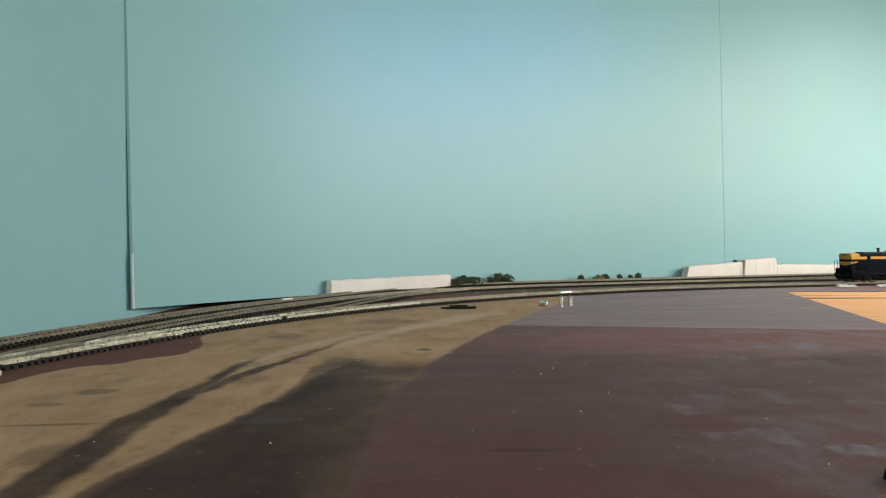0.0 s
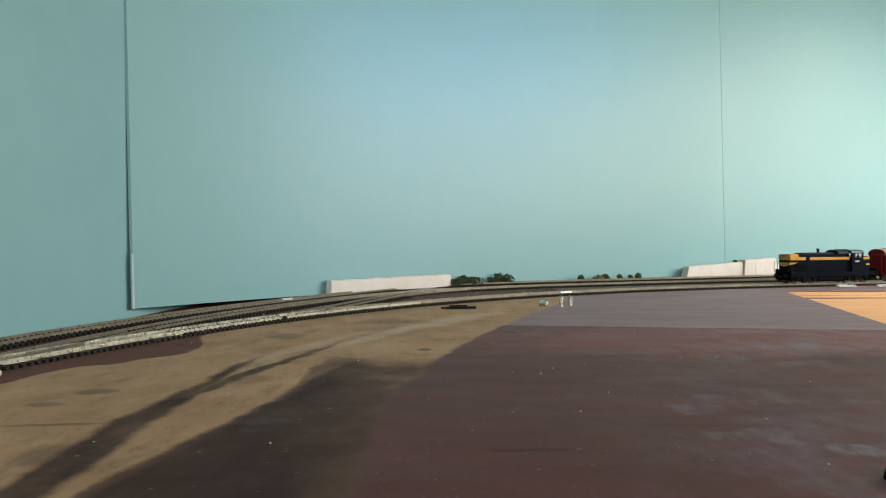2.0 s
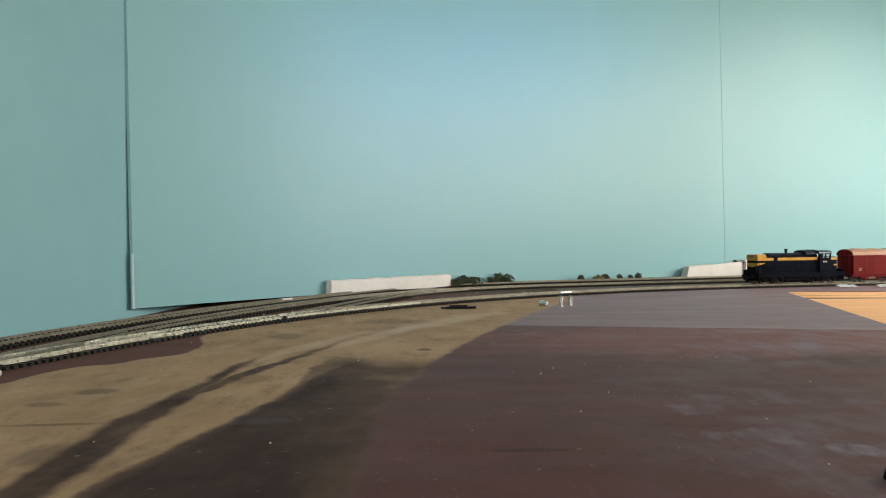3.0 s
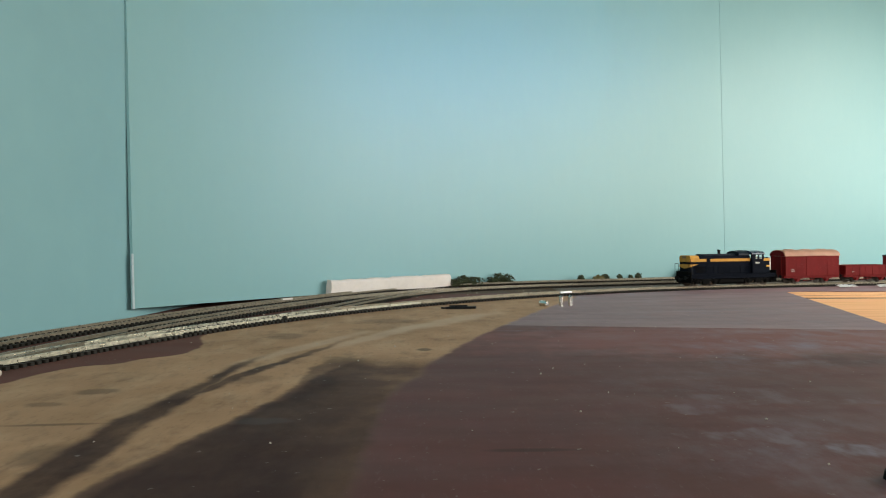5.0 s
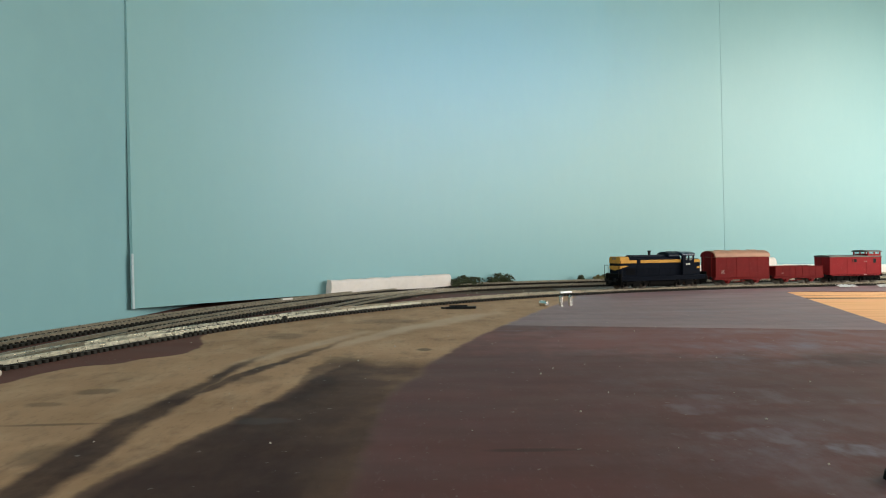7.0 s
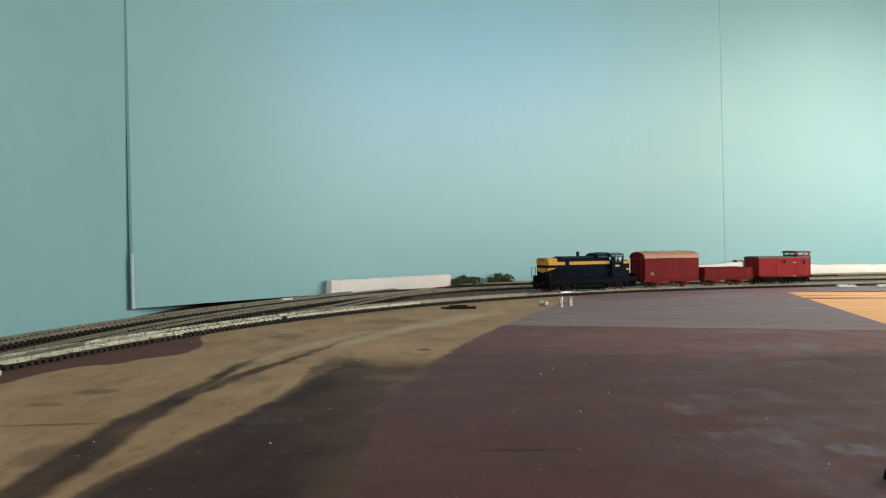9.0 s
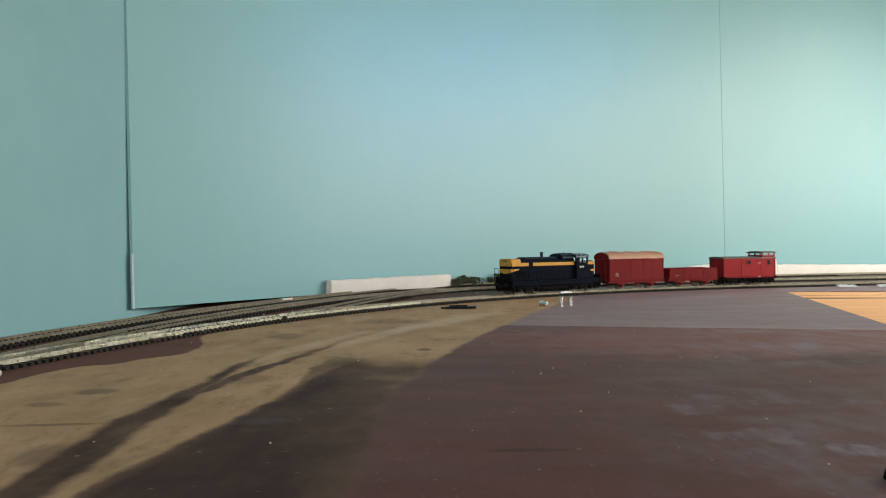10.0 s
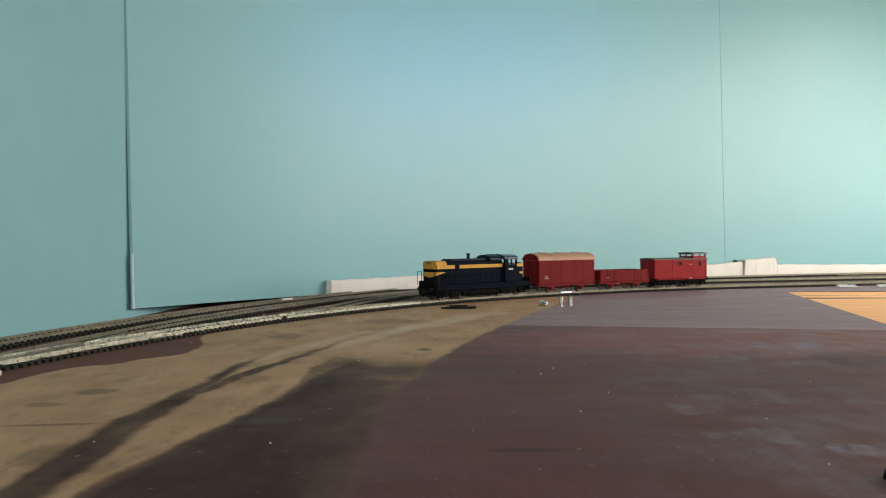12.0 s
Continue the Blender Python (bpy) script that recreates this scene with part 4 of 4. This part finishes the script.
def bush(x, w, h, gap, material, seed, label):
    """A scrap of foliage foam: many small ragged clumps on short stalks."""
    rng = random.Random(seed)
    bm = bmesh.new()
    n = max(110, int(w * 16000))
    for _ in range(n):
        u = rng.uniform(-1, 1)
        top = h * (0.52 + 0.48 * abs(math.sin(u * 3.3 + seed * 1.7))) * (1 - 0.30 * u * u)
        p = Vector((u * w / 2, rng.gauss(0, w * 0.10), rng.uniform(0.05, 1.0) ** 0.8 * top))
        r = rng.uniform(0.0006, 0.0017)
        m = Matrix.Translation(p) @ Euler([rng.uniform(0, 6) for _ in range(3)]).to_matrix().to_4x4() @ Matrix.Diagonal((r, r * rng.uniform(0.5, 1), r * rng.uniform(0.4, 0.9), 1))
        bmesh.ops.create_icosphere(bm, subdivisions=1, radius=1.0, matrix=m)
    for v in bm.verts:
        v.co += Vector((rng.uniform(-1, 1), rng.uniform(-1, 1), rng.uniform(-1, 1))) * 0.00025
        v.co.z = max(v.co.z, 0.0)
    X, Y, a = cove_at_x(x)
    ob = thing("bush", pose(X + math.sin(a) * gap, Y - math.cos(a) * gap, -0.0003, 0, 0, math.degrees(a)), label, "bush", "bushes along the backdrop")
    part("foliage", bm, material, ob)
    bm = bmesh.new()
    for k in range(3):
        q = (k - 1) * w * 0.25
        add_cyl(bm, (q, 0, 0), (q + 0.0008, 0, h * 0.4), 0.0005, 5)
    part("stalk", bm, M_BLACK, ob)
    return ob


bush(0.025, 0.056, 0.0170, 0.012, M_BUSH, 3, "dark green low bush of foliage foam beside the track")
bush(0.083, 0.043, 0.0190, 0.012, M_BUSH, 5, "dark green clumpy bush of foliage foam")
for x, w, h, mat, sd, lab in ((0.226, 0.013, 0.0115, M_BUSH, 11, "small dark green tuft"), (0.260, 0.022, 0.0095, M_BUSH2, 12, "dry olive tuft of scenic foam"),
                              (0.274, 0.015, 0.0110, M_BUSH, 13, "small dark green tuft"), (0.303, 0.010, 0.0105, M_BUSH, 14, "small dark green tuft"),
                              (0.325, 0.008, 0.0080, M_BUSH, 15, "tiny dark green tuft"), (0.340, 0.013, 0.0112, M_BUSH, 16, "small dark green tuft")):
    bush(x, w, h, 0.014, mat, sd, lab + " at the backdrop's foot")
tuft = bush(0.546, 0.009, 0.0055, 0.016, M_BUSH, 21, "tiny dark green scrap lying on the foam strip")
tuft.location.z = 0.0245


def pin(x, y, lying, label):
    bm = bmesh.new()
    r = 0.0028 if lying else 0.0022
    add_cyl(bm, (0, 0, 0), (0, 0, 0.0012), r * 1.12, 18)
    add_cyl(bm, (0, 0, 0.0012), (0, 0, 0.0090), r, 18)
    add_cyl(bm, (0, 0, 0.0090), (0, 0, 0.0102), r, 18, r * 0.72)
    ob = part("metal_pin", bm, M_STEEL)
    ob.matrix_world = pose(x, y, 0.0028, 90, 0, 28) if lying else pose(x, y, -0.0003)
    return tagged(ob, label, "metal pin", "metal pins on the board")


pin(0.1190, 0.690, False, "bright steel pin standing on the grey-brown board")
pin(0.1282, 0.689, False, "bright steel pin standing on the grey-brown board")
pin(0.0985, 0.688, True, "bright steel pin lying on its side on the board")

# point lever beside the rails
lever = thing("point_lever", pose(0.0175, 0.668, -0.0003, 0, 0, 6), "black plastic point lever lying flat beside the track", "point lever")
part("base", bevelled(plate([(-0.016, -0.003), (-0.004, -0.005), (0.013, -0.0045), (0.015, 0.001), (0.004, 0.004), (-0.010, 0.004)], 0.0, 0.0022), 0.0005), M_BLACK, lever)
part("handle", block(-0.012, 0.006, -0.0008, 0.0008, 0.0022, 0.0036, 0.0003), M_BLACK, lever)
part("tie_bar", block(-0.020, -0.012, 0.001, 0.0032, 0.0002, 0.0016, 0.0002), M_BLACK, lever)


def paper(x, y, w, d, rz, label):
    rng = random.Random(int(x * 997))
    bm = bmesh.new()
    n = 8
    rows = [[bm.verts.new(((i / n - 0.5) * w + rng.uniform(-1, 1) * 0.0006, (j / 3 - 0.5) * d * (1 - 0.5 * abs(i / n - 0.5)), 0.0003 + 0.0010 * math.sin(i * 1.3 + x * 20) ** 2)) for j in range(4)] for i in range(n + 1)]
    for a, b in zip(rows, rows[1:]):
        for j in range(3):
            bm.faces.new((a[j], b[j], b[j + 1], a[j + 1]))
    bmesh.ops.solidify(bm, geom=bm.faces[:], thickness=0.0003)
    ob = part("paper_scrap", bm, M_PAPER_GLINT)
    ob.matrix_world = pose(x, y, 0.0019, 14, 0, rz)
    return tagged(ob, label, "paper scrap", "paper scraps by the track")


paper(0.545, 0.922, 0.028, 0.012, 2, "crumpled pale blue-white paper scrap on the board")
paper(0.612, 0.918, 0.052, 0.013, -4, "flat pale blue-white paper scrap on the board")

# small dark foot at the near edge
foot = bmesh.new()
add_cyl(foot, (0, 0, 0), (0, 0, 0.0022), 0.0042, 20, 0.0038)
add_cyl(foot, (0, 0, 0.0022), (0, 0, 0.0042), 0.0026, 16, 0.0018)
foot_ob = part("rubber_foot", foot, M_BLACK)
foot_ob.matrix_world = pose(0.1178, 0.1755, 0.0)
tagged(foot_ob, "small black rubber foot standing on the brown board", "rubber foot")

# white bar painted as a rail glint, and pale scraps by the tracks
for s, off, w, lab in ((0.475, -0.0092, 0.017, "white bar standing for a glint on the running rail"), (0.755, 0.128, 0.013, "pale plastic scrap at the edge of the tracks"), (0.905, 0.114, 0.005, "small white scrap by the backdrop")):
    X, Y, a = along(s, off)
    ob = part("rail_glint_bar" if off < 0 else "white_scrap", block(-w / 2, w / 2, -0.0016, 0.0016, 0.0, 0.0022, 0.0004), M_PAPER_GLINT if off < 0 else M_FOAM)
    ob.matrix_world = pose(X, Y, 0.0030 if off < 0 else 0.0042 if w > 0.01 else 0.0, 0, 0, math.degrees(a))
    tagged(ob, lab, "joiner" if off < 0 else "scrap")

SPECKS = ((-0.100, 0.379), (-0.080, 0.430), (-0.067, 0.461), (-0.030, 0.417), (-0.046, 0.366), (0.030, 0.424), (0.046, 0.324), (0.054, 0.338), (0.068, 0.282),
          (0.156, 0.502), (0.135, 0.483), (0.127, 0.366), (0.146, 0.365), (0.112, 0.237), (0.106, 0.188), (-0.163, 0.440), (-0.150, 0.436), (0.161, 0.300), (0.05, 0.25))


def crumb_mesh(bm, p, r, rng):
    m = Matrix.Translation(p) @ Euler([rng.uniform(0, 6) for _ in range(3)]).to_matrix().to_4x4() @ Matrix.Diagonal((r * rng.uniform(0.7, 1.6), r, r * rng.uniform(0.5, 0.9), 1))
    bmesh.ops.create_icosphere(bm, subdivisions=1, radius=1.0, matrix=m)


rng = random.Random(4)
bm = bmesh.new()
for x, y in SPECKS:
    crumb_mesh(bm, (x, y, 0.0003), rng.uniform(0.0003, 0.0005), rng)
for _ in range(120):
    x, y = rng.uniform(-0.2, 0.3), rng.uniform(0.17, 0.66)
    crumb_mesh(bm, (x, y, 0.0001), rng.uniform(0.00016, 0.00036), rng)
for _ in range(70):
    s = rng.uniform(0.05, 1.15)
    X, Y, _a = along(s, rng.uniform(0.02, 0.12))
    crumb_mesh(bm, (X, Y, 0.0002), rng.uniform(0.0003, 0.0009), rng)
tagged(part("crumbs", bm, M_CRUMB), "scattered pale crumbs and sawdust on the boards", "crumbs", "", "stuff")
bm = bmesh.new()
crumb_mesh(bm, (0, 0, 0.0016), 0.0024, rng)
pebble = part("pebble", bm, M_CRUMB)
pebble.matrix_world = pose(-0.2175, 0.331, 0)
tagged(pebble, "small pale pebble beside the near rails", "pebble")


# ---- tracks ----
def web_mesh(off, s0, s1, side, parent):
    """The moulded strip that ties the sleepers together under a rail."""
    return rail_mesh(off, s0, s1, side, "web", parent, ((-0.0009, 0.0002), (0.0009, 0.0002), (0.0009, 0.0016), (-0.0009, 0.0016)), M_SLEEPER)


def rail_mesh(off, s0, s1, side, name, parent, prof=None, material=None):
    bm = bmesh.new()
    prof = prof or ((-0.0009, 0.0020), (0.0009, 0.0020), (0.0009, 0.0023), (0.0003, 0.0026), (0.0003, 0.0036), (0.0005, 0.0039), (0.0005, RAIL_TOP), (-0.0005, RAIL_TOP),
            (-0.0005, 0.0039), (-0.0003, 0.0036), (-0.0003, 0.0026), (-0.0009, 0.0023))
    rings = []
    n = int((s1 - s0) / 0.008)
    for i in range(n + 1):
        s = s0 + (s1 - s0) * i / n
        X, Y, a = along(s, off(s))
        X2, Y2, _ = along(s + 0.002, off(s + 0.002))
        b = math.atan2(Y2 - Y, X2 - X)
        nx, ny = math.sin(b), -math.cos(b)
        rings.append([bm.verts.new((X + nx * (side + p), Y + ny * (side + p), z)) for p, z in prof])
    k = len(prof)
    for p, q in zip(rings, rings[1:]):
        for j in range(k):
            bm.faces.new((p[j], q[j], q[(j + 1) % k], p[(j + 1) % k]))
    bm.faces.new(rings[0])
    bm.faces.new(rings[-1][::-1])
    bmesh.ops.recalc_face_normals(bm, faces=bm.faces)
    return part(name, bm, material or M_RAIL, parent)


def sleeper_mesh(half):
    bm = bmesh.new()
    add_box(bm, -0.0012, 0.0012, -half, half, 0.0, 0.0020)
    for sy in (-1, 1):
        for k in (-1, 1):
            add_box(bm, -0.0010, 0.0010, sy * 0.00825 + k * 0.0014 - 0.0007, sy * 0.00825 + k * 0.0014 + 0.0007, 0.0019, 0.0028)
    bmesh.ops.recalc_face_normals(bm, faces=bm.faces)
    return mesh_of("sleeper", bm, M_SLEEPER)


SLEEPER = sleeper_mesh(0.0145)
LONG_SLEEPER = sleeper_mesh(0.0235)


def track(name, off, s0, s1, label, z=0.0, laid=None, wide=(9, 9), lengths=None):
    lengths = lengths or {}
    o = thing(name, pose(0, 0, z), label, "railway track", "model railway tracks")
    for side in (-0.00825, 0.00825):
        for a, b, mat in lengths.get(side, ((s0, s1, M_RAIL),)):
            rail_mesh(off, a, b, side, "rail", o, None, mat)
    for side in (-0.00825, 0.00825):
        web_mesh(off, s0, s1, side, o)
    n = int((s1 - s0) / 0.0047)
    jig = random.Random(int(s1 * 100))
    for i in range(n):
        s = s0 + (i + 0.5) * 0.0047
        if laid and not laid(s):
            continue
        X, Y, _ = along(s, off(s))
        X2, Y2, _ = along(s + 0.003, off(s + 0.003))
        b = math.atan2(Y2 - Y, X2 - X)
        long = wide[0] < s < wide[1]
        ob = new("sleeper", LONG_SLEEPER if long else SLEEPER)
        ob.parent = o
        sh = 0.0082 if long else 0.0
        ob.matrix_local = pose(X + math.sin(b) * sh, Y - math.cos(b) * sh, 0, 0, 0, math.degrees(b) + jig.uniform(-1, 1))
    return o


# the left lengths take the brighter copy, which puts the glint in their colour
track("running_track", lambda s: 0.0, -0.60, 1.26, "curved model track with bright rails on dark sleepers", laid=lambda s: s > -0.15, wide=(0.97, 1.10),
      lengths={-0.00825: ((-0.60, 0.690, M_RAIL), (0.691, 0.862, M_RAILGLINT), (0.868, 1.26, M_RAILGLINT)), 0.00825: ((-0.60, 0.80, M_RAIL), (0.801, 1.26, M_RAILGLINT))})
track("middle_track", middle_off, -0.55, 1.12, "model track joining the running line at a turnout", laid=lambda s: s > -0.15 and middle_off(s) > 0.032)
track("back_track", back_off, -0.55, 1.22, "outer curved model track beside the backdrop", laid=lambda s: s > -0.17)
for s, off in ((0.735, 0.0135), (0.775, 0.0170)):
    X, Y, a = along(s, off)
    strip_ob = part("check_rail", block(-0.013, 0.013, -0.0007, 0.0007, 0.0028, 0.0044, 0.0002), M_BRONZE, bpy.data.objects["running_track"])
    strip_ob.matrix_local = pose(X, Y, 0, 0, 0, math.degrees(a) - 4)
track("crossing_track", crossing_off, 0.47, 0.85, "model track crossing between two lines", laid=lambda s: 0.032 < crossing_off(s) < 0.098)


# ---- what moves ----
def run(t):
    """How far the front of the locomotive has come along the running track."""
    return 0.031627 + 0.0465136 * t + 0.0012727 * t * t - 0.00005262 * t ** 3


def on_track(s, half):
    """A vehicle's pose, its two pivots half a wheelbase before and behind s."""
    x1, y1, _ = along(s + half)
    x2, y2, _ = along(s - half)
    return pose((x1 + x2) / 2, (y1 + y2) / 2, RAIL_TOP, 0, 0, math.degrees(math.atan2(y1 - y2, x1 - x2)))


def motions():
    times = [i * 0.25 for i in range(49)]
    for ob, lag, half in ((loco, 0.0725, 0.0525), (van, 0.2043, 0.023), (wagon, 0.2955, 0.020), (guard, 0.3857, 0.024)):
        walk(ob, [(t, on_track(run(t) - lag, half)) for t in times])
    for ob, x, z in ROLLING:
        turn = [(i / 10, math.degrees((run(i / 10) - run(0)) / WHEEL_R)) for i in range(121)]
        walk(ob, [(t, pose(x, 0, z, 0, a, 0)) for t, a in turn])


motions()
